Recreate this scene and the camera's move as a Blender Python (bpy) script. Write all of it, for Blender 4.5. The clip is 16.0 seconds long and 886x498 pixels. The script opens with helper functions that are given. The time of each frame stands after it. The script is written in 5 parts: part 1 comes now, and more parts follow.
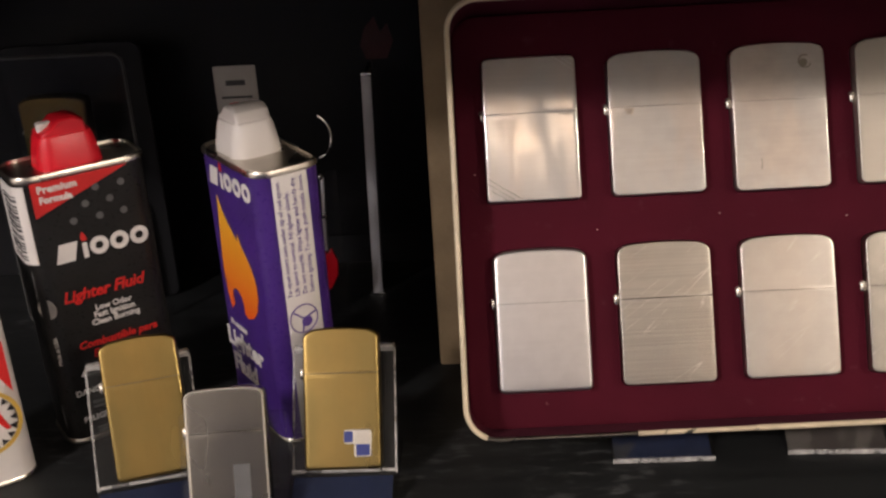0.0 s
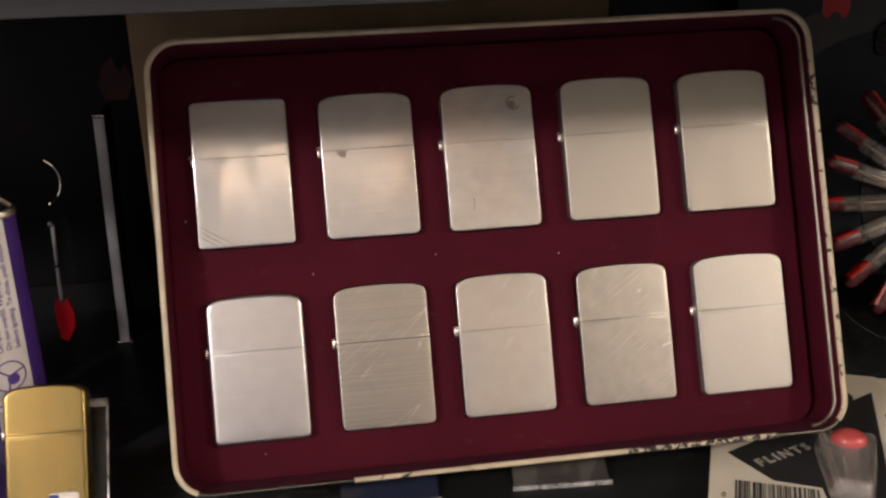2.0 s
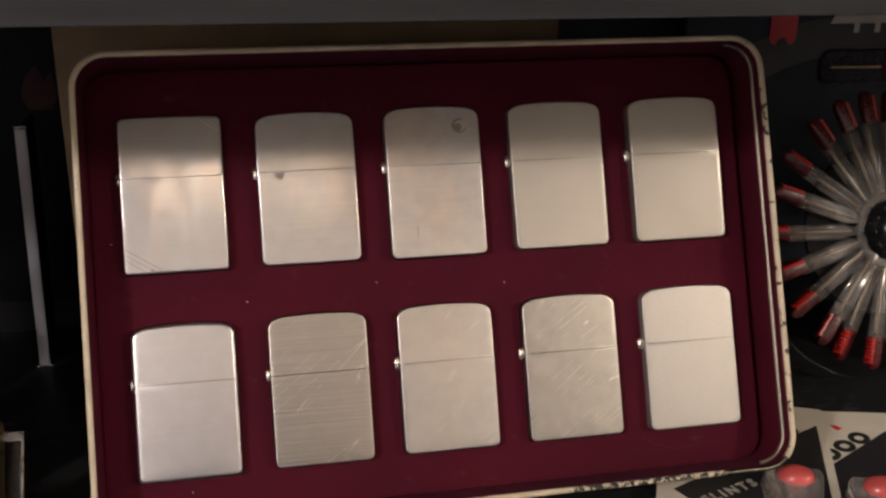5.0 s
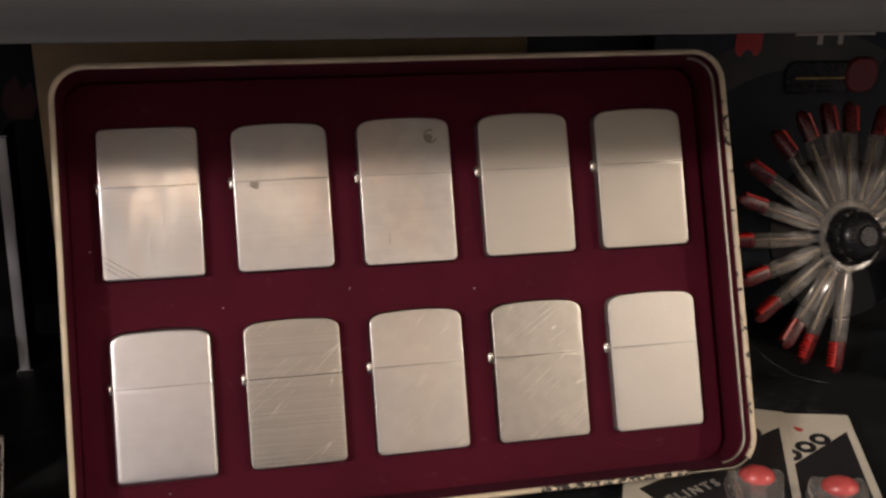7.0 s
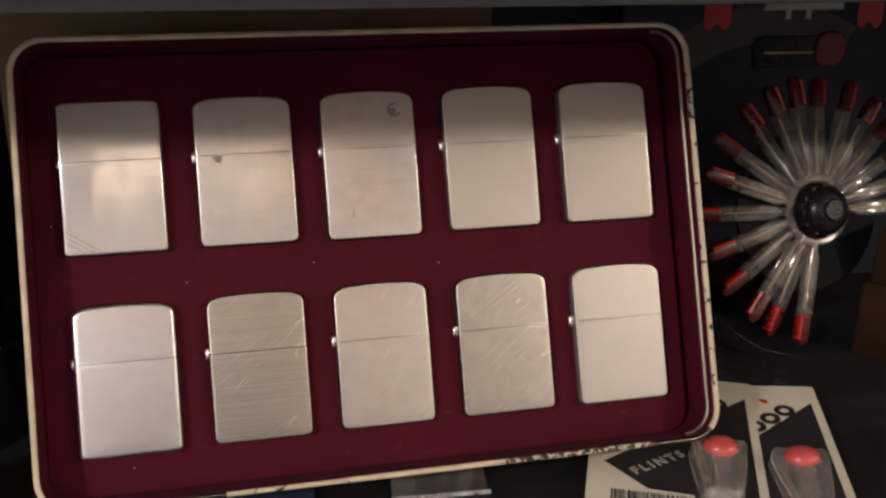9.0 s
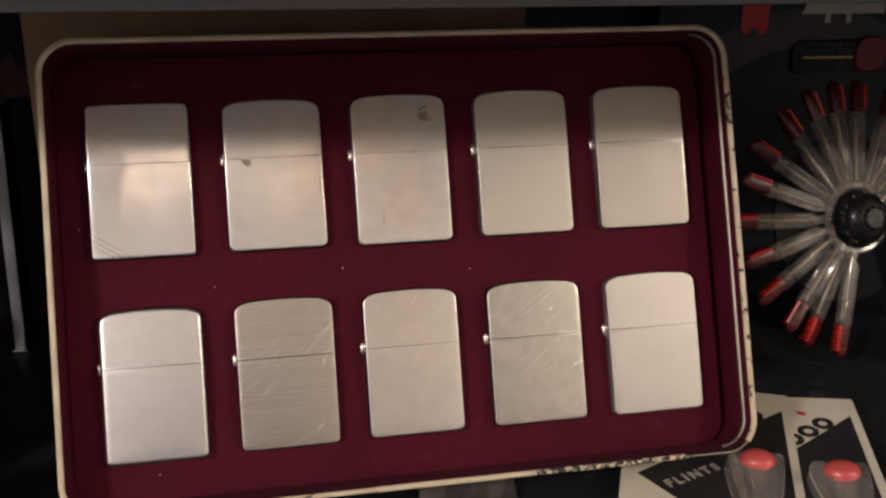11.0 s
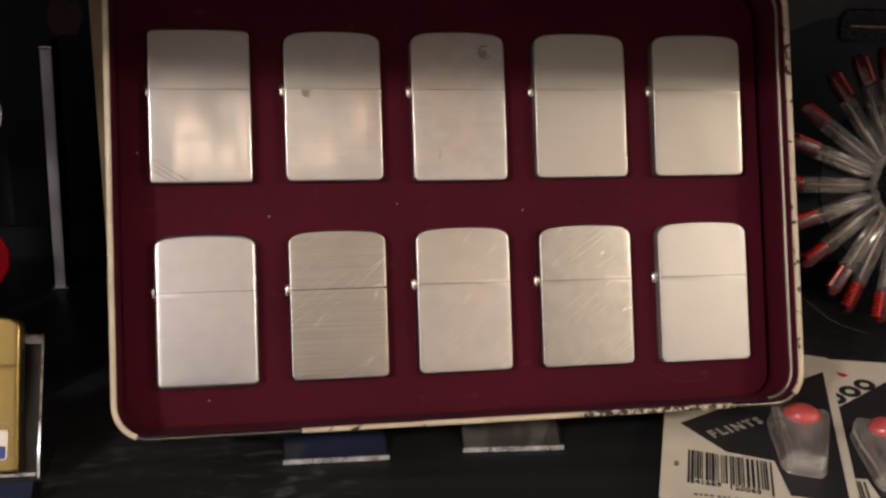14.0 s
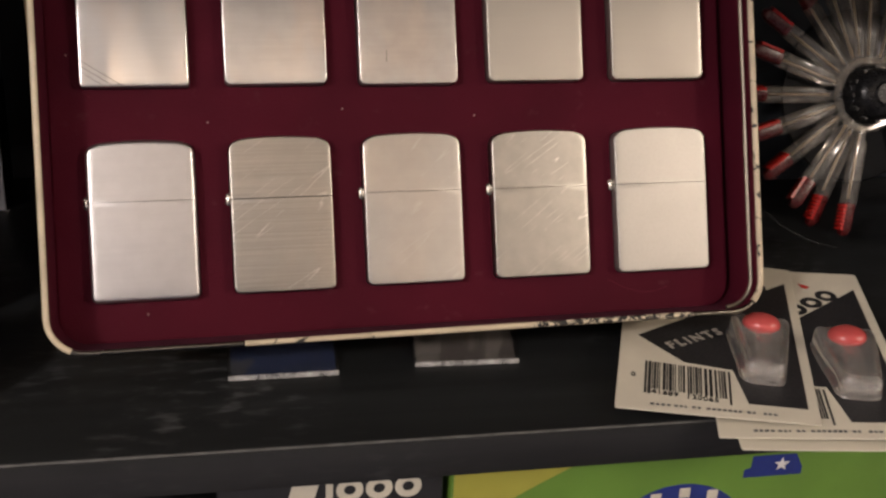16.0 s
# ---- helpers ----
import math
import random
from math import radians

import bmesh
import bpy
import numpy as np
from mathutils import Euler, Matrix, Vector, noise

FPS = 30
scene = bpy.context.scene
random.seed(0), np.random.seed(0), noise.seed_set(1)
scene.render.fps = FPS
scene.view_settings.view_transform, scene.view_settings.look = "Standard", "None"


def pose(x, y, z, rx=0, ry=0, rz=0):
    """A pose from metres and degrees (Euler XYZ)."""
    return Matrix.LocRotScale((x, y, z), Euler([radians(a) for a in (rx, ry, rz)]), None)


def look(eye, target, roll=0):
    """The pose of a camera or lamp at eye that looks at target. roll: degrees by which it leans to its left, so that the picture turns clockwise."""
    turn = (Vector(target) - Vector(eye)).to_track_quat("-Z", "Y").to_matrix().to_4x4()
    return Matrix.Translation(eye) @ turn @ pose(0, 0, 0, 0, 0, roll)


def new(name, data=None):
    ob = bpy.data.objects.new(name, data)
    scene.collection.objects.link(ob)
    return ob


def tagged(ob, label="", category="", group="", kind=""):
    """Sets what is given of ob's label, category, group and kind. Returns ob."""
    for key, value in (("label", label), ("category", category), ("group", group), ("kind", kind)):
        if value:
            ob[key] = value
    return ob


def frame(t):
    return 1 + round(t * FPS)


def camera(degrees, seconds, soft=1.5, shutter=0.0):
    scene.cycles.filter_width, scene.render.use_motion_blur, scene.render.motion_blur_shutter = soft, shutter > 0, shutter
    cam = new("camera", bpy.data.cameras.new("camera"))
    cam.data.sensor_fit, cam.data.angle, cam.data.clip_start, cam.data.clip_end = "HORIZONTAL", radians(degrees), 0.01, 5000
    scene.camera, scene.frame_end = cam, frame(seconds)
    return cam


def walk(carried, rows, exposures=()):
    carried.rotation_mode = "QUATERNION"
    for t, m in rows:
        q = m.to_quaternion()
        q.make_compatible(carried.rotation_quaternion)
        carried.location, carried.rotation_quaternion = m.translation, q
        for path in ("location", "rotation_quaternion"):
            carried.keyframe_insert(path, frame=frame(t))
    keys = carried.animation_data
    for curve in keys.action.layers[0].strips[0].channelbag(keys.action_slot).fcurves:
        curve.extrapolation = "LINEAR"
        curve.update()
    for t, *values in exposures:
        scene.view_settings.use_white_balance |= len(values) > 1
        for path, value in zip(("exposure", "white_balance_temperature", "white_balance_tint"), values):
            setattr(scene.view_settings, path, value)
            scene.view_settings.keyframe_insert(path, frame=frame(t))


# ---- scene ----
cam = camera(45.41, 16.0, soft=2.5)
PATH = [
    (0, (-0.11778, -0.33209, 0.26372), (-0.14301, 0.12707, 0.06742), -3.384),
    (0.5, (-0.09328, -0.33376, 0.26707), (-0.09172, 0.12748, 0.07405), -2.924),
    (1, (-0.08036, -0.33215, 0.26700), (-0.05902, 0.12986, 0.07700), -2.483),
    (1.5, (-0.07150, -0.32827, 0.26466), (-0.03516, 0.13377, 0.07706), -2.014),
    (2, (-0.06455, -0.32610, 0.26410), (-0.01638, 0.13575, 0.07871), -1.511),
    (2.5, (-0.06115, -0.31981, 0.25988), (-0.00486, 0.14117, 0.07461), -1.081),
    (3, (-0.06552, -0.30096, 0.25225), (-0.00261, 0.15916, 0.06698), -0.668),
    (3.5, (-0.05959, -0.28757, 0.25027), (0.00934, 0.17160, 0.06475), -0.196),
    (4, (-0.06313, -0.29326, 0.25428), (0.01039, 0.16566, 0.06991), 0.218),
    (6.5, (-0.06603, -0.31557, 0.27039), (0.01892, 0.14364, 0.09178), 1.035),
    (7, (-0.06269, -0.31785, 0.26937), (0.02476, 0.14079, 0.09048), 1.074),
    (7.5, (-0.05573, -0.32569, 0.27150), (0.03468, 0.13193, 0.09146), 1.046),
    (8, (-0.05210, -0.33285, 0.27451), (0.04118, 0.12328, 0.09217), 1.043),
    (8.5, (-0.05504, -0.32521, 0.26928), (0.04036, 0.12823, 0.08142), 1.231),
    (11, (-0.05465, -0.31362, 0.26424), (0.02674, 0.14373, 0.07929), 0.965),
    (11.5, (-0.05786, -0.30681, 0.25421), (0.02157, 0.15049, 0.06830), 1.091),
    (12, (-0.05993, -0.31681, 0.25190), (0.01791, 0.13965, 0.06327), 1.407),
    (12.5, (-0.07595, -0.31798, 0.24489), (0.00061, 0.13850, 0.05577), 2.811),
    (13, (-0.07743, -0.31200, 0.24005), (-0.00074, 0.14462, 0.05132), 2.858),
    (13.5, (-0.07890, -0.31384, 0.24167), (-0.00134, 0.14273, 0.05319), 2.933),
    (14, (-0.07445, -0.31854, 0.24294), (0.00446, 0.13810, 0.05517), 3.020),
    (14.5, (-0.07554, -0.31655, 0.24194), (0.00505, 0.13989, 0.05440), 3.115),
    (15, (-0.07669, -0.31555, 0.24122), (0.00583, 0.13979, 0.05186), 3.157),
    (15.5, (-0.07545, -0.31375, 0.23623), (0.00908, 0.13808, 0.03949), 3.127),
    (16, (-0.06274, -0.31206, 0.22397), (0.02775, 0.13224, 0.01322), 3.077),
]
walk(cam, [(t, look(eye, target, roll)) for t, eye, target, roll in PATH], [(0, 0.38), (1.5, 0.34), (3, 0.28), (16, 0.28)])

# ---- light ----
world = bpy.data.worlds.new("shop_air")
world.use_nodes = True
world.node_tree.nodes["Background"].inputs[0].default_value = (0.9, 0.8, 0.7, 1)
world.node_tree.nodes["Background"].inputs[1].default_value = 0.02
scene.world = world


def area_lamp(name, place, target, sx, sy, watts, colour):
    data = bpy.data.lights.new(name, "AREA")
    data.shape, data.size, data.size_y = "RECTANGLE", sx, sy
    data.energy, data.color = watts, colour
    ob = new(name, data)
    ob.matrix_world = look(place, target)
    return ob


# two globes hang in the room, two small warm lamps sit on the ceiling
# the globes are unseen, added to light shelves and the mirrored wall
GLOBES = [
    # x, y, z, watts, colour
    (-1.55, -1.69, 1.25, 76, (1.0, 0.905, 0.88)),
    (1.85, -1.66, 1.25, 52, (1.0, 0.845, 0.72)),
]
LAMPS = [
    # x, y, size, watts, colour
    (-0.14, -2.28, 0.30, 0.62, (1.0, 0.74, 0.54)),
    (0.22, -2.30, 0.22, 0.6, (1.0, 0.72, 0.50)),
]
for lx, ly, lz, watts, tone in GLOBES:
    data = bpy.data.lights.new("unseen_globe_light", "POINT")
    data.energy, data.color, data.shadow_soft_size = watts, tone, 0.11
    new("unseen_globe_light", data).location = (lx, ly, lz)
for lx, ly, size, watts, tone in LAMPS:
    area_lamp("ceiling_lamp_light", (lx, ly, 1.60), (lx, ly, 0), size, size, watts, tone)


# ---- materials ----
def nodes_of(name):
    m = bpy.data.materials.new(name)
    m.use_nodes = True
    nt = m.node_tree
    return m, nt, nt.nodes["Principled BSDF"]


def add(nt, kind, **inputs):
    n = nt.nodes.new(kind)
    for k, v in inputs.items():
        n.inputs[k.replace("_", " ")].default_value = v
    return n


def coords(nt, scale=(1, 1, 1), turn=(0, 0, 0)):
    tc = nt.nodes.new("ShaderNodeTexCoord")
    mp = nt.nodes.new("ShaderNodeMapping")
    mp.inputs["Scale"].default_value = scale
    mp.inputs["Rotation"].default_value = turn
    nt.links.new(tc.outputs["Object"], mp.inputs["Vector"])
    return mp.outputs["Vector"]


def noise_fac(nt, scale, stretch=(1, 1, 1), detail=4, turn=(0, 0, 0), low=0.35, high=0.65):
    n = add(nt, "ShaderNodeTexNoise", Scale=scale, Detail=detail)
    nt.links.new(coords(nt, stretch, turn), n.inputs["Vector"])
    r = add(nt, "ShaderNodeMapRange")
    r.inputs["From Min"].default_value, r.inputs["From Max"].default_value = low, high
    nt.links.new(n.outputs["Fac"], r.inputs["Value"])
    return r.outputs["Result"]


def mix(nt, fac, a, b):
    n = nt.nodes.new("ShaderNodeMix")
    n.data_type = "RGBA"
    nt.links.new(fac, n.inputs["Factor"])
    for k, v in ((6, a), (7, b)):
        if isinstance(v, tuple):
            n.inputs[k].default_value = (*v, 1)
        else:
            nt.links.new(v, n.inputs[k])
    return n.outputs[2]


def ranged(nt, fac, lo, hi):
    r = add(nt, "ShaderNodeMapRange")
    r.inputs["To Min"].default_value, r.inputs["To Max"].default_value = lo, hi
    nt.links.new(fac, r.inputs["Value"])
    return r.outputs["Result"]


def bump(nt, p, fac, strength, distance):
    b = add(nt, "ShaderNodeBump", Strength=strength, Distance=distance)
    nt.links.new(fac, b.inputs["Height"])
    last = p.inputs["Normal"].links
    if last:
        nt.links.new(last[0].from_socket, b.inputs["Normal"])
    nt.links.new(b.outputs["Normal"], p.inputs["Normal"])


def paint(name, colour, rough=0.5, metal=0.0, wear=0.15, scale=90, bumpy=0.05, grain=900, coat=0.0, spec=0.5):
    """A surface with two scales of variation in colour and gloss."""
    m, nt, p = nodes_of(name)
    p.inputs["Metallic"].default_value = metal
    p.inputs["Coat Weight"].default_value = coat
    p.inputs["Specular IOR Level"].default_value = spec
    dark = tuple(c * (1 - wear) for c in colour)
    big = noise_fac(nt, scale)
    fine = noise_fac(nt, grain)
    nt.links.new(mix(nt, big, dark, colour), p.inputs["Base Color"])
    nt.links.new(ranged(nt, fine, max(rough - 0.07, 0.02), rough + 0.07), p.inputs["Roughness"])
    if bumpy:
        bump(nt, p, fine, bumpy, 0.0004)
    return m


def brushed(name, colour, rough, line=0.25, smear=0.12, scratches=0.0, along=(1, 1, 1), stain=0.12, polish=0.0, polish_rough=0.17, wave=0.0005, tint=0.0, mottle=0.0):
    """Brushed or worn metal: fine lines, cloudy gloss, hair scratches."""
    m, nt, p = nodes_of(name)
    p.inputs["Metallic"].default_value = 1.0
    shift = (len(name) * 0.37 + ord(name[6 % len(name)]) * 0.11) % 3

    def fac(scale, stretch, detail, low, high, tilt=0.0):
        n = add(nt, "ShaderNodeTexNoise", Scale=scale, Detail=detail)
        tc, mp = nt.nodes.new("ShaderNodeTexCoord"), nt.nodes.new("ShaderNodeMapping")
        mp.inputs["Scale"].default_value, mp.inputs["Location"].default_value = stretch, (shift, shift * 2, shift * 3)
        if tilt:
            mp.vector_type = "TEXTURE"
            mp.inputs["Scale"].default_value = tuple(1 / v for v in stretch)
            mp.inputs["Rotation"].default_value = (0, tilt, 0)
        nt.links.new(tc.outputs["Object"], mp.inputs["Vector"])
        nt.links.new(mp.outputs["Vector"], n.inputs["Vector"])
        r = add(nt, "ShaderNodeMapRange")
        r.inputs["From Min"].default_value, r.inputs["From Max"].default_value = low, high
        nt.links.new(n.outputs["Fac"], r.inputs["Value"])
        return n.outputs["Fac"], r.outputs["Result"]

    _, cloud = fac(38, (1, 1, 0.6), 2.5, 0.25, 0.75)
    _, lines = fac(520, along, 5, 0.3, 0.7)
    dull = tuple(c * (1 - stain) for c in colour)
    col = mix(nt, cloud, dull, colour)
    # warm lamp reflections, painted into the metal as random patches
    if tint:
        _, warm = fac(46, (1.2, 1, 0.6), 4, 0.42, 0.62)
        col = mix(nt, ranged(nt, warm, 0.0, tint), col, (colour[0] * 1.04, colour[1] * 0.92, colour[2] * 0.83))
    if mottle:
        _, spots = fac(150, (1, 1, 1), 5, 0.36, 0.62)
        col = mix(nt, ranged(nt, spots, mottle, 0.0), col, tuple(c * 0.55 for c in colour))
    streak = min(0.5, line)
    col = mix(nt, ranged(nt, lines, streak, 0.0), col, tuple(c * 0.62 for c in colour))
    rgh = ranged(nt, cloud, rough + smear / 2, rough - smear / 2)
    bump(nt, p, lines, line, 0.00006)
    if scratches:
        def hairs(scale, stretch, width):
            f, _ = fac(scale, stretch, 0.5, 0, 1, -0.62)
            d = nt.nodes.new("ShaderNodeMath")
            d.operation = "SUBTRACT"
            d.inputs[1].default_value = 0.5
            nt.links.new(f, d.inputs[0])
            a = nt.nodes.new("ShaderNodeMath")
            a.operation = "ABSOLUTE"
            nt.links.new(d.outputs[0], a.inputs[0])
            r = add(nt, "ShaderNodeMapRange")
            r.inputs["From Max"].default_value, r.inputs["To Min"].default_value, r.inputs["To Max"].default_value = width, 1.0, 0.0
            nt.links.new(a.outputs[0], r.inputs["Value"])
            return r.outputs["Result"]
        _, patch = fac(95, (1, 1, 1), 3, 0.48, 0.62)
        both = nt.nodes.new("ShaderNodeMath")
        both.operation = "MULTIPLY"
        nt.links.new(hairs(90, (0.16, 1, 2.6), 0.014), both.inputs[0])
        nt.links.new(patch, both.inputs[1])
        amount = ranged(nt, both.outputs[0], 0.0, min(1.0, scratches * 1.8))
        col = mix(nt, amount, col, (0.95, 0.92, 0.86))
        bump(nt, p, both.outputs[0], scratches, 0.00008)
    nt.links.new(col, p.inputs["Base Color"])
    nt.links.new(rgh, p.inputs["Roughness"])
    if polish:
        # rubbed bright surface over the brushed one, not quite flat
        q = nt.nodes.new("ShaderNodeBsdfPrincipled")
        q.inputs["Metallic"].default_value = 1.0
        _, rub = fac(70, (0.5, 1, 1.4), 4, 0.3, 0.7)
        nt.links.new(ranged(nt, rub, polish_rough - 0.03, polish_rough + 0.05), q.inputs["Roughness"])
        nt.links.new(col, q.inputs["Base Color"])
        _, wavy = fac(26, (1.6, 1, 0.45), 1.5, 0.2, 0.8)
        b = add(nt, "ShaderNodeBump", Strength=0.5, Distance=wave)
        nt.links.new(wavy, b.inputs["Height"])
        nt.links.new(b.outputs["Normal"], q.inputs["Normal"])
        both = nt.nodes.new("ShaderNodeMixShader")
        nt.links.new(ranged(nt, cloud, polish * 0.85, min(polish * 1.12, 1.0)), both.inputs[0])
        nt.links.new(p.outputs[0], both.inputs[1])
        nt.links.new(q.outputs[0], both.inputs[2])
        nt.links.new(both.outputs[0], nt.nodes["Material Output"].inputs[0])
    return m


def clear(name, colour=(0.96, 0.96, 0.96), rough=0.04, haze=0.03, gloss=1.0, power=4.0):
    """Thin clear plastic: see-through, glossy at the edges, with a little haze."""
    m, nt, p = nodes_of(name)
    nt.nodes.remove(p)
    see = add(nt, "ShaderNodeBsdfTransparent", Color=(*colour, 1))
    shine = add(nt, "ShaderNodeBsdfGlossy", Color=(gloss, gloss, gloss, 1), Roughness=rough)
    milk = add(nt, "ShaderNodeBsdfDiffuse", Color=(0.75, 0.73, 0.70, 1))
    face = add(nt, "ShaderNodeLayerWeight", Blend=0.5)
    steep = nt.nodes.new("ShaderNodeMath")
    steep.operation = "POWER"
    steep.inputs[1].default_value = power
    nt.links.new(face.outputs["Facing"], steep.inputs[0])
    edge = ranged(nt, steep.outputs[0], 0.035, 0.75)
    one, two = nt.nodes.new("ShaderNodeMixShader"), nt.nodes.new("ShaderNodeMixShader")
    smear = noise_fac(nt, 160, low=0.3, high=0.75)
    nt.links.new(ranged(nt, smear, haze * 0.4, haze * 1.8), one.inputs[0])
    nt.links.new(see.outputs[0], one.inputs[1])
    nt.links.new(milk.outputs[0], one.inputs[2])
    nt.links.new(edge, two.inputs[0])
    nt.links.new(one.outputs[0], two.inputs[1])
    nt.links.new(shine.outputs[0], two.inputs[2])
    nt.links.new(two.outputs[0], nt.nodes["Material Output"].inputs[0])
    return m


LINES_X = (0.06, 1, 1.6)
LINES_Z = (1.6, 1, 0.06)
STEEL = (0.66, 0.63, 0.59)
M_STEEL_A = brushed("steel_polished", (0.64, 0.62, 0.60), 0.56, 0.12, 0.03, along=LINES_X, stain=0.05, polish=0.52, polish_rough=0.13, wave=0.0013, tint=0.5)
M_STEEL_B = brushed("steel_brushed", (0.65, 0.625, 0.60), 0.56, 0.16, 0.06, along=LINES_X, stain=0.10, polish=0.46, polish_rough=0.17, wave=0.0009, tint=0.6, mottle=0.14)
M_STEEL_C = brushed("steel_stained", (0.65, 0.615, 0.575), 0.56, 0.16, 0.06, along=LINES_X, stain=0.14, polish=0.36, polish_rough=0.18, wave=0.0006, tint=0.55, mottle=0.20)
M_STEEL_D = brushed("steel_satin", (0.539, 0.505, 0.446), 0.56, 0.05, 0.05, along=LINES_X, stain=0.04, polish=0.20, polish_rough=0.20, wave=0.0001)
M_STEEL_E = brushed("steel_satin_bright", (0.484, 0.452, 0.400), 0.56, 0.05, 0.05, along=LINES_X, stain=0.04, polish=0.18, polish_rough=0.22, wave=0.0001)
M_STEEL_F = brushed("steel_cool", (0.66, 0.635, 0.62), 0.36, 0.10, 0.08, scratches=0.04, along=LINES_X, stain=0.10, mottle=0.12)
M_STEEL_G = brushed("steel_coarse", (0.51, 0.475, 0.42), 0.32, 0.6, 0.10, scratches=0.26, along=(0.035, 1, 2.4), stain=0.16, tint=0.3, mottle=0.12)
M_STEEL_H = brushed("steel_worn", (0.62, 0.585, 0.54), 0.38, 0.08, 0.10, scratches=0.16, along=LINES_X, stain=0.10, tint=0.28, mottle=0.14, polish=0.4, polish_rough=0.2, wave=0.0006)
M_STEEL_I = brushed("steel_scratched", (0.502, 0.474, 0.423), 0.36, 0.10, 0.10, scratches=0.36, along=(1, 1, 1), stain=0.14, mottle=0.26)
M_STEEL_J = paint("nickel_matte", (0.507, 0.485, 0.442), 0.46, metal=0.85, wear=0.04, scale=60, bumpy=0.02)
M_CHROME = brushed("chrome", (0.82, 0.81, 0.80), 0.12, 0.05, 0.08)
M_CHROME_WORN = brushed("chrome_worn", (0.225, 0.205, 0.175), 0.25, 0.2, 0.15, scratches=0.05, along=LINES_Z, stain=0.25)
M_BRASS = brushed("brass_worn", (0.30, 0.22, 0.08), 0.31, 0.12, 0.16, along=LINES_Z, stain=0.34, polish=0.3, polish_rough=0.2, tint=0.5, mottle=0.12)
M_BRASS_OLD = brushed("brass_dull", (0.26, 0.18, 0.07), 0.38, 0.2, 0.14, along=LINES_Z, stain=0.25)
M_TINPLATE = brushed("tinplate", (0.66, 0.62, 0.55), 0.27, 0.1, 0.15, stain=0.25)
M_TIN_SILVER = brushed("tin_bare_edge", (0.36, 0.32, 0.26), 0.36, 0.1, 0.15, stain=0.4)
M_DARK = paint("dark_engraving", (0.10, 0.09, 0.08), 0.5, wear=0.3)
M_CHIP = paint("dull_chip", (0.34, 0.30, 0.26), 0.5, metal=0.7, wear=0.2, scale=300)
M_STAIN = paint("tarnish_spot", (0.20, 0.175, 0.14), 0.45, metal=0.6, wear=0.15, scale=200)


def flocked(name, colour):
    m, nt, p = nodes_of(name)
    big, fine = noise_fac(nt, 25, detail=6), noise_fac(nt, 1500)
    dust = noise_fac(nt, 130, detail=8, low=0.66, high=0.82)
    base = mix(nt, big, tuple(c * 0.8 for c in colour), colour)
    nt.links.new(mix(nt, ranged(nt, dust, 0.0, 0.10), base, (0.35, 0.2, 0.2)), p.inputs["Base Color"])
    p.inputs["Roughness"].default_value = 0.75
    p.inputs["Specular IOR Level"].default_value = 0.12
    p.inputs["Sheen Weight"].default_value = 0.02
    p.inputs["Sheen Tint"].default_value = (0.6, 0.4, 0.6, 1)
    bump(nt, p, fine, 0.25, 0.0002)
    return m


M_TRAY_SCRATCH = flocked("maroon_scratch", (0.13, 0.02, 0.035))
M_MAROON = flocked("maroon_flocking", (0.066, 0.0034, 0.0118))


def printed(name, ground, ink, scale, cut, rough=0.35):
    """Cream enamel with broken black print and worn spots."""
    m, nt, p = nodes_of(name)
    v = add(nt, "ShaderNodeTexNoise", Scale=scale, Detail=2.5, Distortion=1.2)
    nt.links.new(coords(nt), v.inputs["Vector"])
    r = add(nt, "ShaderNodeMapRange")
    r.inputs["From Min"].default_value, r.inputs["From Max"].default_value = cut, cut + 0.03
    nt.links.new(v.outputs["Fac"], r.inputs["Value"])
    wear = noise_fac(nt, 60)
    g = mix(nt, wear, tuple(c * 0.75 for c in ground), ground)
    nt.links.new(mix(nt, r.outputs["Result"], g, ink), p.inputs["Base Color"])
    p.inputs["Roughness"].default_value = rough
    p.inputs["Specular IOR Level"].default_value = 0.3
    bump(nt, p, wear, 0.1, 0.0004)
    return m


M_CREAM = paint("cream_enamel", (0.62, 0.52, 0.36), 0.38, wear=0.25, scale=70, coat=0.2)
M_CREAM_PRINT = printed("cream_enamel_printed", (0.60, 0.50, 0.35), (0.03, 0.028, 0.025), 170, 0.60)
M_DARK_PRINT = printed("dark_enamel_printed", (0.035, 0.032, 0.03), (0.55, 0.47, 0.34), 420, 0.52)
# brown cardboard darkened to hold the shade of the back corner
M_CARTON_SHADED = paint("shaded_brown_cardboard", (0.032, 0.017, 0.007), 0.75, spec=0.1, wear=0.3, scale=40, bumpy=0.2, grain=500)
M_CARTON = paint("brown_cardboard", (0.22, 0.155, 0.085), 0.8, wear=0.2, scale=40, bumpy=0.2, grain=500)


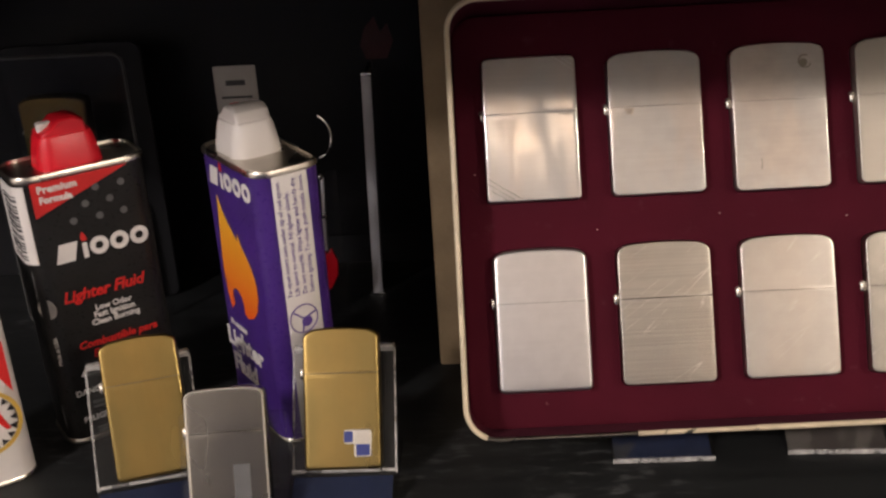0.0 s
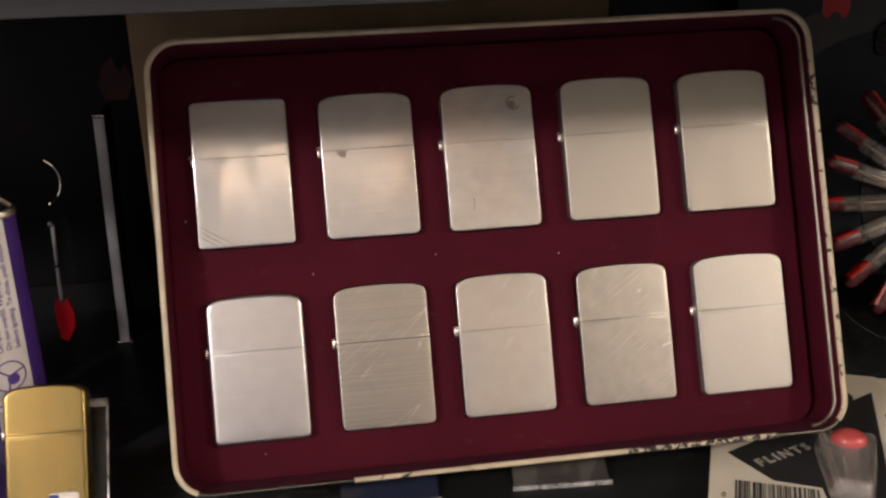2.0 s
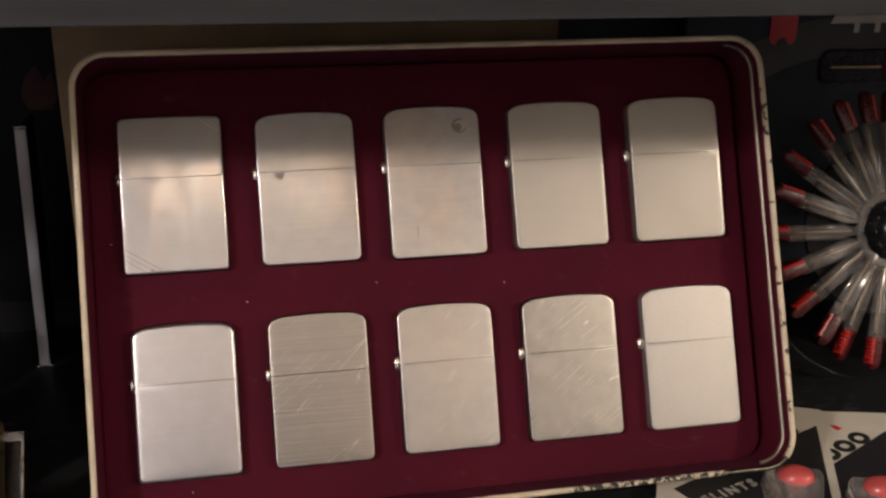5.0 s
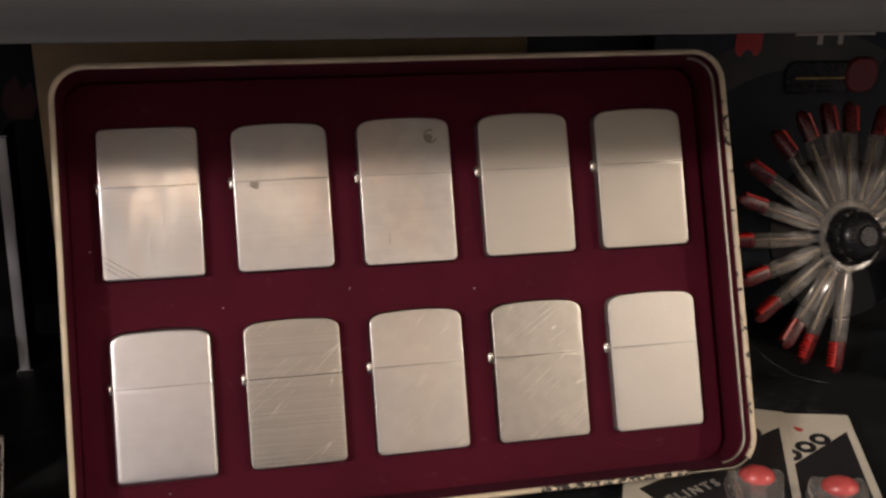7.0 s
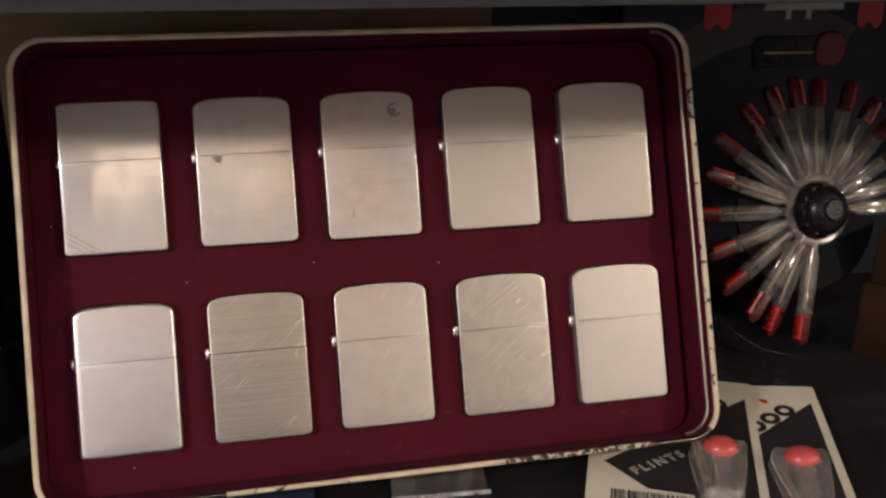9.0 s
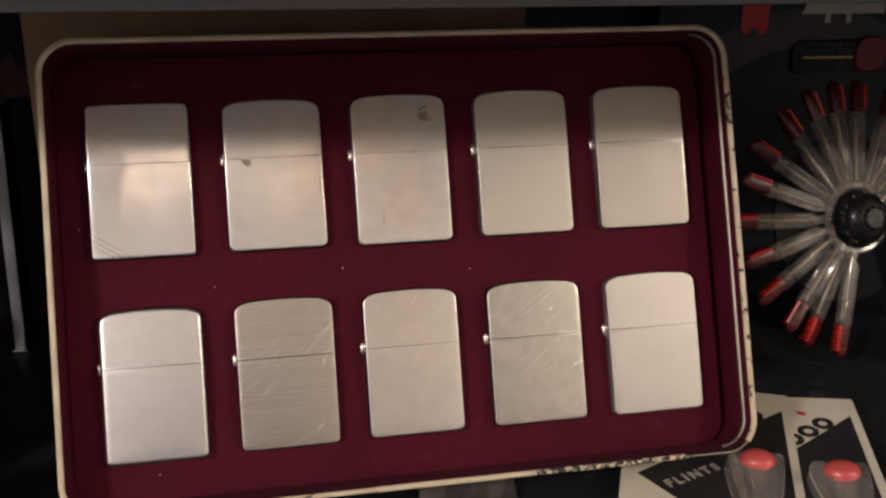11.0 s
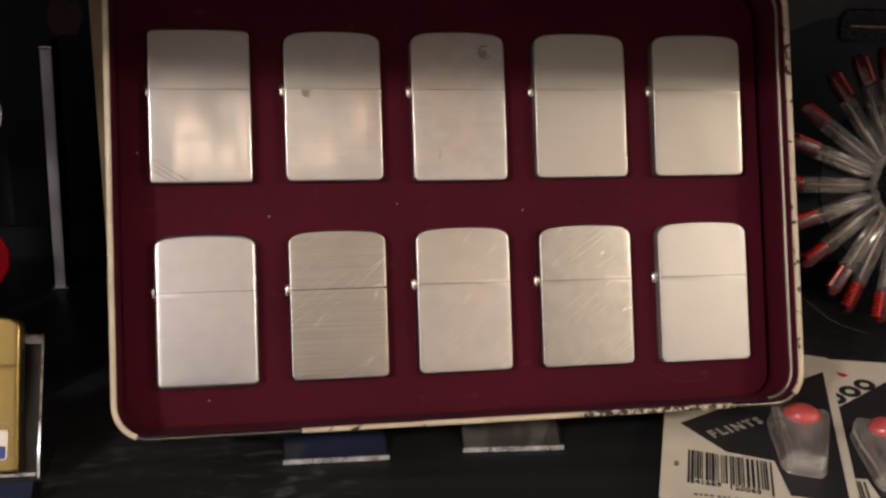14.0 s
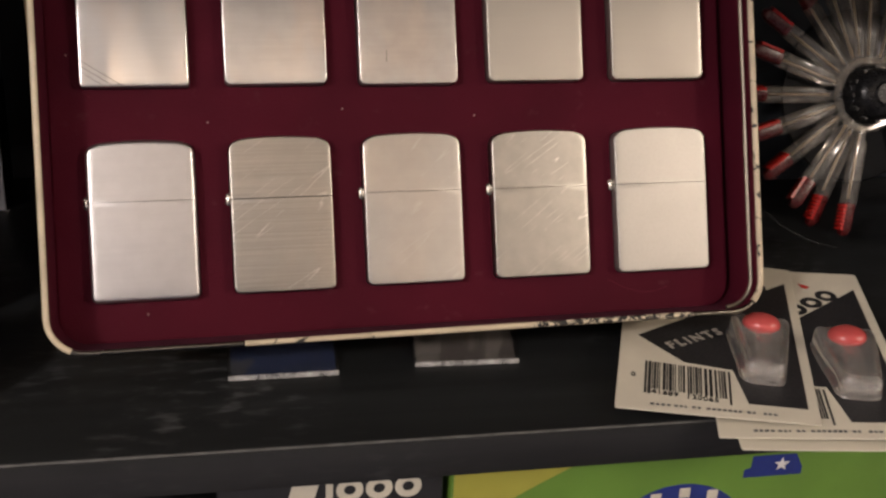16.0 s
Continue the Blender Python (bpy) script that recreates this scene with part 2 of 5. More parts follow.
def board(name, colour, rough, dusty):
    m, nt, p = nodes_of(name)
    big = noise_fac(nt, 14, detail=6)
    grain_lines = noise_fac(nt, 60, stretch=(0.05, 1, 1), detail=6)
    dust = noise_fac(nt, 260, stretch=(0.35, 1, 1), detail=9, low=0.52, high=0.72)
    c = mix(nt, grain_lines, tuple(k * 0.45 for k in colour), colour)
    patch = noise_fac(nt, 11, detail=2, low=0.5, high=0.68)
    both = nt.nodes.new("ShaderNodeMath")
    both.operation = "MULTIPLY"
    nt.links.new(dust, both.inputs[0])
    nt.links.new(patch, both.inputs[1])
    nt.links.new(mix(nt, ranged(nt, both.outputs[0], 0.01, dusty), c, (0.25, 0.25, 0.26)), p.inputs["Base Color"])
    nt.links.new(ranged(nt, big, rough - 0.08, rough + 0.12), p.inputs["Roughness"])
    p.inputs["Specular IOR Level"].default_value = 0.22
    bump(nt, p, grain_lines, 0.12, 0.0004)
    return m


M_SHELF = board("black_stained_board", (0.017, 0.0185, 0.019), 0.36, 0.30)
M_SHELF_EDGE = board("charcoal_board_edge", (0.020, 0.020, 0.021), 0.55, 0.12)
M_SHELF_EDGE_UP = board("grey_board_edge", (0.052, 0.053, 0.054), 0.6, 0.04)
# unseen underside, made pale to brighten the lids and the tin's top
M_UNDERSIDE = board("brown_bounce_board", (0.30, 0.24, 0.17), 0.6, 0.05)
M_WORN = paint("worn_board_edge", (0.11, 0.11, 0.105), 0.6, wear=0.5, scale=140)
M_BACK = paint("black_back_panel", (0.012, 0.012, 0.014), 0.5, wear=0.3, scale=12, spec=0.25)
M_WALL = paint("warm_plaster", (0.74, 0.72, 0.69), 0.8, wear=0.08, scale=3, bumpy=0.1, grain=120)
M_CEIL = paint("ceiling_paint", (0.66, 0.63, 0.59), 0.85, wear=0.05, scale=2, bumpy=0.05, grain=100)
# dark blue-grey for unseen surfaces that dim and cool the bounce light
M_DARK_FILL = paint("dark_fill_wall", (0.10, 0.11, 0.165), 0.5, wear=0.3, scale=6)
# unseen floor, its blue chosen to send cool light up from below
M_FLOOR = paint("shop_floor", (0.11, 0.12, 0.17), 0.5, wear=0.3, scale=5)

M_BLACK_CAN = paint("black_can_print", (0.015, 0.0145, 0.014), 0.34, wear=0.3, scale=60, spec=0.3)
M_PURPLE = paint("purple_can_print", (0.058, 0.022, 0.19), 0.34, wear=0.2, scale=60, spec=0.35)
M_WHITE_PRINT = paint("white_print", (0.72, 0.69, 0.66), 0.4, wear=0.08)
M_GREY_PRINT = paint("grey_print", (0.10, 0.10, 0.10), 0.45, wear=0.2)
M_RED_PRINT = paint("red_print", (0.62, 0.02, 0.018), 0.38, wear=0.15)
# red print darkened, with the dimness at the back put into the colour
M_RED_SHADED = paint("shaded_red_print", (0.05, 0.004, 0.006), 0.6, wear=0.3)
# red plastic lowered to the dim tone it has below the upper shelf
M_RED_DISC_SHADED = paint("shaded_red_plastic", (0.20, 0.012, 0.014), 0.5, wear=0.3)
M_BLACK_PRINT = paint("black_print", (0.018, 0.018, 0.02), 0.5, wear=0.25)
M_VIOLET_INK = paint("violet_ink", (0.10, 0.05, 0.28), 0.5, wear=0.2)
M_RED_DARK = paint("dark_red_plastic", (0.085, 0.007, 0.008), 0.30, wear=0.35, scale=200)
M_ROD = paint("pale_rod", (0.36, 0.28, 0.18), 0.45, wear=0.3)
M_RED_RIB = paint("red_ribbed_plastic", (0.50, 0.020, 0.015), 0.3, wear=0.2)
M_RED_CAP = paint("red_translucent_cap", (0.47, 0.075, 0.072), 0.2, wear=0.15, scale=60)
M_RED_PLASTIC = paint("red_plastic", (0.72, 0.010, 0.024), 0.36, wear=0.12, scale=50)
M_WHITE_PLASTIC = paint("white_plastic", (0.74, 0.70, 0.66), 0.42, wear=0.06, scale=50)
M_CARD = paint("cream_card", (0.64, 0.595, 0.485), 0.6, wear=0.10, scale=40, bumpy=0.08, grain=700)
M_GREY_CARD = paint("grey_card", (0.30, 0.28, 0.26), 0.7, wear=0.15)
M_NAVY = paint("navy_display_board", (0.030, 0.038, 0.050), 0.5, wear=0.3, scale=25, spec=0.2)
M_CARD_INK = paint("grey_cream_print", (0.36, 0.335, 0.29), 0.6, wear=0.15, scale=90)
M_MILKY = clear("milky_soft_plastic", (0.93, 0.91, 0.89), 0.14, 0.08, 0.9, 1.5)
M_ARC_GREY = paint("grey_printed_sector", (0.085, 0.083, 0.08), 0.5, wear=0.25, scale=30, spec=0.2)
M_ACRYLIC = clear("clear_acrylic", haze=0.003, gloss=0.35, power=5.0)
# bright glow of the acrylic edges, painted in as strong haze
M_ACRYLIC_EDGE = clear("milky_acrylic_edge", (0.85, 0.86, 0.88), 0.1, 0.34)
M_PANE = clear("dark_clear_pane", (0.9, 0.9, 0.9), 0.05, 0.002, 0.2)
M_PLASTIC = clear("clear_soft_plastic", (0.93, 0.91, 0.89), 0.10, 0.12, 1.1, 1.4)
M_AMBER = clear("clear_tube_plastic", (0.88, 0.83, 0.76), 0.14, 0.075, 0.6, 1.8)
# blue and grey reflections of the stand plates, painted as blotchy colour
M_BLUE_REFLECTION = printed("blue_plate_reflection", (0.010, 0.018, 0.055), (0.035, 0.037, 0.045), 30, 0.56, 0.8)
M_GREY_REFLECTION = printed("grey_plate_reflection", (0.07, 0.06, 0.055), (0.11, 0.10, 0.09), 30, 0.5, 0.8)
M_DISC = paint("black_matte_disc", (0.004, 0.0045, 0.006), 0.6, wear=0.3, scale=40, spec=0.12, bumpy=0)
M_HUB = paint("black_gloss_plastic", (0.009, 0.009, 0.010), 0.3, wear=0.2, spec=0.3, bumpy=0)
M_STRIP = paint("white_edge_strip", (0.62, 0.62, 0.66), 0.4, wear=0.25, scale=30)
M_GREEN = paint("green_printed_board", (0.125, 0.24, 0.035), 0.45, wear=0.15, scale=25)
M_YELLOW = paint("yellow_printed_board", (0.38, 0.36, 0.06), 0.45, wear=0.15, scale=25)
M_BLUE = paint("blue_print", (0.02, 0.035, 0.20), 0.45, wear=0.15)
M_GOLD_INK = paint("gold_ink", (0.62, 0.40, 0.08), 0.4, wear=0.2)


def flame_paint():
    m, nt, p = nodes_of("flame_print")
    tc = nt.nodes.new("ShaderNodeTexCoord")
    sep = nt.nodes.new("ShaderNodeSeparateXYZ")
    nt.links.new(tc.outputs["Generated"], sep.inputs[0])
    nt.links.new(mix(nt, sep.outputs["Z"], (0.75, 0.09, 0.01), (0.80, 0.45, 0.03)), p.inputs["Base Color"])
    p.inputs["Roughness"].default_value = 0.35
    return m


M_FLAME = flame_paint()


# ---- mesh tools ----
def link(name, bm, material, parent=None, label="", smooth=None):
    me = bpy.data.meshes.new(name)
    bmesh.ops.recalc_face_normals(bm, faces=bm.faces)
    if smooth is not None:
        for f in bm.faces:
            f.smooth = smooth and len(f.verts) <= 4
        for e in bm.edges:
            if len(e.link_faces) == 2 and e.calc_face_angle(0.0) > radians(42):
                e.smooth = False
    bm.to_mesh(me)
    bm.free()
    me.materials.append(material)
    ob = new(name, me)
    if parent:
        ob.parent = parent
    if label:
        ob["label"] = label
    return ob


def part(name, bm, material, parent, label="", smooth=True):
    return link(name, bm, material, parent, label, smooth)


def thing(name, m, label, category, group="", kind=""):
    ob = new(name)
    ob.empty_display_size = 0.02
    ob.matrix_world = m
    return tagged(ob, label, category, group, kind)


def rounded(w, h, r, n=6, cx=0.0, cy=0.0):
    """Outline of a rounded rectangle, counterclockwise, as (x, y)."""
    out = []
    for k, (sx, sy) in enumerate(((1, 1), (-1, 1), (-1, -1), (1, -1))):
        for i in range(n + 1):
            a = math.pi / 2 * (k + i / n)
            out.append((cx + sx * (w / 2 - r) + r * math.cos(a), cy + sy * (h / 2 - r) + r * math.sin(a)))
    return out


def inset(outline, d):
    """Outline moved inwards by d (outwards if negative)."""
    if not d:
        return list(outline)
    out, n = [], len(outline)
    for i in range(n):
        a, b, c = Vector(outline[i - 1]), Vector(outline[i]), Vector(outline[(i + 1) % n])
        u, v = (b - a), (c - b)
        if u.length < 1e-9 or v.length < 1e-9:
            u = v = (c - a)
        u, v = u.normalized(), v.normalized()
        n1, n2 = Vector((-u.y, u.x)), Vector((-v.y, v.x))
        k = (n1 + n2)
        k = k / max(k.length_squared / 2, 0.4)
        out.append(tuple(b + k * d))
    return out


def loft(rings, cap=(True, True), bm=None):
    bm = bm or bmesh.new()
    made = [[bm.verts.new(p) for p in ring] for ring in rings]
    n = len(made[0])
    for a, b in zip(made, made[1:]):
        for i in range(n):
            bm.faces.new((a[i], a[(i + 1) % n], b[(i + 1) % n], b[i]))
    if cap[0]:
        bm.faces.new(made[0][::-1])
    if cap[1]:
        bm.faces.new(made[-1])
    return bm


def up(outline, z):
    return [(x, y, z) for x, y in outline]


def back(outline, y):
    return [(x, y, z) for x, z in outline]


def slab(outline, lo, hi, r=0.0005, axis="z", n=3):
    """A plate with rounded edges from an outline."""
    put = up if axis == "z" else back
    rings = []
    for i in range(n + 1):
        a = math.pi / 2 * i / n
        rings.append(put(inset(outline, r * (1 - math.sin(a))), lo + r * (1 - math.cos(a))))
    for i in range(n + 1):
        a = math.pi / 2 * i / n
        rings.append(put(inset(outline, r * (1 - math.cos(a))), hi - r * (1 - math.sin(a))))
    return loft(rings)


def block(x0, x1, y0, y1, z0, z1, r=0.0006):
    return slab(rounded(x1 - x0, y1 - y0, max(r, 1e-4), 2, (x0 + x1) / 2, (y0 + y1) / 2), z0, z1, r, n=2)


def tube(points, r, n=8, closed=False, bm=None):
    """A round bar along points."""
    bm = bm or bmesh.new()
    pts = [Vector(p) for p in points]
    rings, m = [], len(pts)
    side = None
    for i in range(m):
        a = pts[i - 1] if (i or closed) else pts[0]
        b = pts[(i + 1) % m] if (i < m - 1 or closed) else pts[-1]
        t = (b - a).normalized()
        if side is None:
            side = t.orthogonal().normalized()
        side = (side - t * side.dot(t)).normalized()
        other = t.cross(side)
        rings.append([bm.verts.new(pts[i] + (side * math.cos(2 * math.pi * k / n) + other * math.sin(2 * math.pi * k / n)) * r) for k in range(n)])
    for a, b in list(zip(rings, rings[1:])) + ([(rings[-1], rings[0])] if closed else []):
        for k in range(n):
            bm.faces.new((a[k], a[(k + 1) % n], b[(k + 1) % n], b[k]))
    if not closed:
        bm.faces.new(rings[0][::-1])
        bm.faces.new(rings[-1])
    return bm


def lathe(profile, n=24, sx=1.0, sy=1.0):
    """Turns a profile of (radius, z) about z."""
    return loft([[(r * sx * math.cos(2 * math.pi * k / n), r * sy * math.sin(2 * math.pi * k / n), z) for k in range(n)] for r, z in profile])


def flat(outline, y=0.0, thick=0.00025):
    """Thin print on a face that looks towards -y."""
    return loft([back(outline, y), back(outline, y - thick)])


def flat_up(outline, z=0.0, thick=0.0002):
    return loft([up(outline, z), up(outline, z + thick)])


def lettering(text, size, material, parent, place, name="lettering", turn=0, spread=1.0, shear=0.0, thick=0.00012, align="LEFT", lying=False, width=0):
    """Words in the built-in font, made into a mesh on a face that looks towards -y, or upwards if lying."""
    cu = bpy.data.curves.new("words", "FONT")
    cu.body, cu.size, cu.extrude, cu.resolution_u = text, size, thick, 2
    cu.space_character, cu.shear, cu.align_x, cu.offset = spread, shear, align, width
    tmp = bpy.data.objects.new("words", cu)
    scene.collection.objects.link(tmp)
    me = bpy.data.meshes.new_from_object(tmp.evaluated_get(bpy.context.evaluated_depsgraph_get()))
    bpy.data.objects.remove(tmp)
    bpy.data.curves.remove(cu)
    me.name = name
    me.materials.clear()
    me.materials.append(material)
    ob = new(name, me)
    ob.parent = parent
    ob.matrix_local = pose(*place, 0, 0, turn) if lying else pose(*place) @ pose(0, 0, 0, 90, 0, 0) @ pose(0, 0, 0, 0, 0, turn)
    return ob


def arc(cx, cy, r, a0, a1, n=12):
    return [(cx + r * math.cos(radians(a0 + (a1 - a0) * i / n)), cy + r * math.sin(radians(a0 + (a1 - a0) * i / n))) for i in range(n + 1)]


# ---- room and shelves ----
def structure(name, bm, material, label, category):
    return tagged(link(name, bm, material, None, "", False), label, category, kind="structure")


FLOOR, CEIL = -0.95, 1.65
structure("floor", block(-2.6, 2.6, -3.0, 0.6, FLOOR - 0.1, FLOOR, 0.001), M_FLOOR, "unseen shop floor in front of the shelves, tinted blue for cool fill", "floor")
structure("ceiling", block(-2.7, 2.7, -3.1, 0.7, CEIL, CEIL + 0.1, 0.001), M_CEIL, "off-white painted shop ceiling", "ceiling")
structure("wall_front", block(-2.6, 2.6, -3.1, -3.0, 0.65, CEIL, 0.001), M_WALL, "pale plaster wall facing the shelves", "wall")
# unseen dark lower wall, added to hold back light on the tin
structure("lower_wall_dark", block(-2.6, 2.6, -3.1, -2.98, FLOOR, 0.65, 0.001), M_DARK_FILL, "unseen dark blue-grey lower wall, added to dim and cool the fill", "panelling")
# unseen slab added so the smooth pale lighter reflects dark blue below
structure("mirrored_dark_slab", block(-0.78, 0.08, -3.0, -2.955, FLOOR, 1.15, 0.004), M_DARK_FILL, "unseen dark blue-grey slab added for one lighter to mirror", "door")
structure("wall_back", block(-2.6, 2.6, 0.6, 0.7, FLOOR, CEIL, 0.001), M_WALL, "warm beige plaster wall behind the shelves", "wall")
structure("wall_left", block(-2.7, -2.6, -3.1, 0.7, FLOOR, CEIL, 0.001), M_WALL, "warm beige plaster side wall", "wall")
structure("wall_right", block(2.6, 2.7, -3.1, 0.7, FLOOR, CEIL, 0.001), M_WALL, "warm beige plaster side wall", "wall")

LEFT, RIGHT, DEPTH = -0.62, 0.62, 0.27


def shelf_board(z_top, thick, label, edge=M_SHELF_EDGE, body=M_SHELF, out=0.0):
    root = thing("shelf", pose(0, -out, z_top), label, "shelf", "shelves of the cabinet", "structure")
    part("board", block(LEFT, RIGHT, 0.0012, DEPTH + out, -thick, 0, 0.0008), body, root)
    part("front_edge", block(LEFT, RIGHT, -0.0005, 0.0015, -thick, -0.0006, 0.0006), edge, root, "charcoal front edge")
    return root


lower = shelf_board(0.0, 0.0168, "black-stained wooden shelf with dusty scratched front edge")
part("worn_edge", tube([(LEFT, 0.0008, -0.0004), (RIGHT, 0.0008, -0.0004)], 0.0006, 6), M_WORN, lower, "grey rubbed front corner")
shelf_board(0.2176 + 0.045, 0.045, "thick charcoal wooden shelf above the lighters", M_SHELF_EDGE_UP, M_UNDERSIDE, 0.02)
shelf_board(-0.2, 0.0168, "black-stained wooden shelf below")
structure("cabinet_back", block(LEFT, RIGHT, DEPTH, DEPTH + 0.012, FLOOR, 0.9, 0.001), M_BACK, "black back panel of the shelf cabinet", "panel")
structure("cabinet_side_left", block(LEFT - 0.018, LEFT, 0, DEPTH + 0.012, FLOOR, 0.9, 0.001), M_SHELF, "black side panel of the shelf cabinet", "panel")
structure("cabinet_side_right", block(RIGHT, RIGHT + 0.018, 0, DEPTH + 0.012, FLOOR, 0.9, 0.001), M_SHELF, "black side panel of the shelf cabinet", "panel")

lamp_body = paint("lamp_housing", (0.6, 0.6, 0.58), 0.4)
for lx, ly, size, *_ in LAMPS:
    root = thing("ceiling_lamp", pose(lx, ly, CEIL), "square ceiling lamp with a plain housing", "ceiling lamp", "ceiling lamps")
    e = size / 2 + 0.015
    part("housing", block(-e, e, -e, e, -0.035, 0, 0.004), lamp_body, root)


# fittings for the added globes, out of view
for lx, ly, lz, *_ in GLOBES:
    root = thing("unseen_lamp", pose(lx, ly, CEIL), "unseen pendant lamp on a cord with a metal cap", "pendant lamp", "pendant lamps")
    part("cord", tube([(0, 0, 0), (0, 0, lz - CEIL + 0.13)], 0.004, 6), lamp_body, root)
    cap = part("cap", lathe([(0.01, 0.03), (0.05, 0.02), (0.06, 0.0), (0.01, 0.0)], 20), lamp_body, root, "plain metal cap")
    cap.matrix_local = pose(0, 0, lz - CEIL + 0.115)


# ---- tin with ten lighters ----
TIN = pose(-0.1207, 0.0738, 0.1100, 0, 0, 2.1) @ pose(0, 0, 0, -24.5, 0, 0)
mm = 0.001


def lighter_outline(w, h, r, bow, z0, z1, n=5):
    """Face outline between the heights z0 and z1 of a lighter w wide and h high whose top is bowed."""
    pts = []
    if z0 <= 0:
        pts += arc(-w / 2 + r * 0.6, r * 0.6, r * 0.6, 180, 270, n) + arc(w / 2 - r * 0.6, r * 0.6, r * 0.6, 270, 360, n)
    else:
        pts += [(-w / 2, z0), (0, z0), (w / 2, z0)]
    if z1 >= h:
        pts += arc(w / 2 - r, h - bow - r, r, 0, 72, n)
        pts += [(w / 2 * k, h - bow * k * k * 1.02) for k in (0.75, 0.5, 0.25, 0, -0.25, -0.5, -0.75)]
        pts += arc(-w / 2 + r, h - bow - r, r, 108, 180, n)
    else:
        pts += [(w / 2, z1), (0, z1), (-w / 2, z1)]
    return pts


def shell(outline, depth, r, seam=None, swell=None):
    """A pillowed case: rounded over at front and back, cut square at the seam; swell(x, z) is how far the front bows out."""
    rings = []
    for front in (True, False):
        steps = range(5) if front else range(4, -1, -1)
        for i in steps:
            a = math.pi / 2 * i / 4
            d, y = r * (1 - math.sin(a)), r * (1 - math.cos(a))
            ring = inset(outline, d)
            if seam is not None:
                ring = [(x, seam if abs(o[1] - seam) < 1e-6 else z) for (x, z), o in zip(ring, outline)]
            rings.append(back(ring, y if front else depth - y))
    if swell:
        face = [(x, z) for x, y, z in rings[0]]
        mx, mz = sum(x for x, z in face) / len(face), sum(z for x, z in face) / len(face)
        inner = []
        for f in (0.03, 0.2, 0.4, 0.6, 0.8, 0.92):
            inner.append([(mx + (x - mx) * f, 0, mz + (z - mz) * f) for x, z in face])
        rings = inner + rings
        rings[:11] = [[(x, y - swell(x, z), z) for x, y, z in ring] for ring in rings[:11]]
    return loft(rings)


def lighter(name, m, label, steel, w=38.3, h=58.4, depth=12.8, r=4.0, bow=1.9, seam=36.5, edge=1.3, group="", hinge=True, gap=0.16, lean=0.0, bulge=(0.12, 0.10)):
    root = thing(name, m, label, "lighter", group)
    w, h, depth, r, bow, seam, edge, gap = (v * mm for v in (w, h, depth, r, bow, seam, edge, gap))
    hx, hz = bulge[0] * mm, bulge[1] * mm

    def swell(x, z):
        return hx * max(1 - (2 * x / w) ** 2, 0) + hz * max(1 - (2 * z / h - 1) ** 2, 0)

    part("case", shell(lighter_outline(w, h, r, bow, 0, seam - gap), depth, edge, seam - gap, swell), steel, root)
    part("lid", shell(lighter_outline(w, h, r, bow, seam + gap, h), depth, edge, seam + gap, swell), steel, root).matrix_local = pose(0, 0, seam, lean) @ pose(0, 0, -seam)
    inner = rounded(w - 2.2 * mm, 4 * mm, 0.3 * mm, 2, 0, seam)
    part("insert", loft([back(inner, 1.0 * mm), back(inner, depth - 1 * mm)]), M_DARK, root, "dark inner edge at the seam")
    if hinge:
        b = lathe([(0.2 * mm, -2.4 * mm), (0.9 * mm, -2.2 * mm), (1.25 * mm, -1.4 * mm), (1.25 * mm, 1.4 * mm), (0.9 * mm, 2.2 * mm), (0.2 * mm, 2.4 * mm)], 10)
        k = part("hinge", b, M_TINPLATE, root, "small bright hinge barrel")
        k.matrix_local = pose(-w / 2 - 0.7 * mm, depth * 0.36, seam)
    return root


TRAY = -4.5
ROWS = [
    # centre x, bottom z, width, height, corner radius, bow, seam, edge, steel, label
    (19.4, -0.1, 38.4, 59.4, 2.4, 0.3, 36.0, 0.7, M_STEEL_A, "polished steel flip lighter with square corners and corner lines"),
    (70.5, 0.1, 37.9, 58.9, 4.0, 1.3, 36.0, 0.55, M_STEEL_B, "brushed steel flip lighter with a chipped seam"),
    (121.0, -0.5, 38.2, 59.9, 4.0, 1.3, 36.4, 0.55, M_STEEL_C, "brushed steel flip lighter with a tarnished round mark"),
    (172.0, 0.1, 38.8, 59.4, 4.0, 1.3, 35.9, 0.55, M_STEEL_D, "plain satin steel flip lighter"),
    (223.2, 0.1, 39.0, 59.5, 4.0, 1.3, 35.9, 0.55, M_STEEL_E, "bright satin steel flip lighter"),
    (20.0, -78.5, 38.4, 59.0, 4.0, 1.3, 36.6, 1.5, M_STEEL_F, "smooth pale steel flip lighter with rounded edges"),
    (70.5, -77.5, 37.8, 58.2, 4.0, 1.3, 35.2, 0.55, M_STEEL_G, "coarsely brushed darker steel flip lighter"),
    (120.6, -77.1, 37.9, 57.9, 4.0, 1.3, 35.4, 0.55, M_STEEL_H, "worn steel flip lighter with faint scratches"),
    (171.8, -77.1, 38.8, 57.7, 4.0, 1.3, 35.2, 0.55, M_STEEL_I, "scratched grey steel flip lighter"),
    (222.9, -77.3, 39.1, 58.0, 4.0, 1.3, 35.4, 0.55, M_STEEL_J, "matte pale nickel flip lighter"),
]


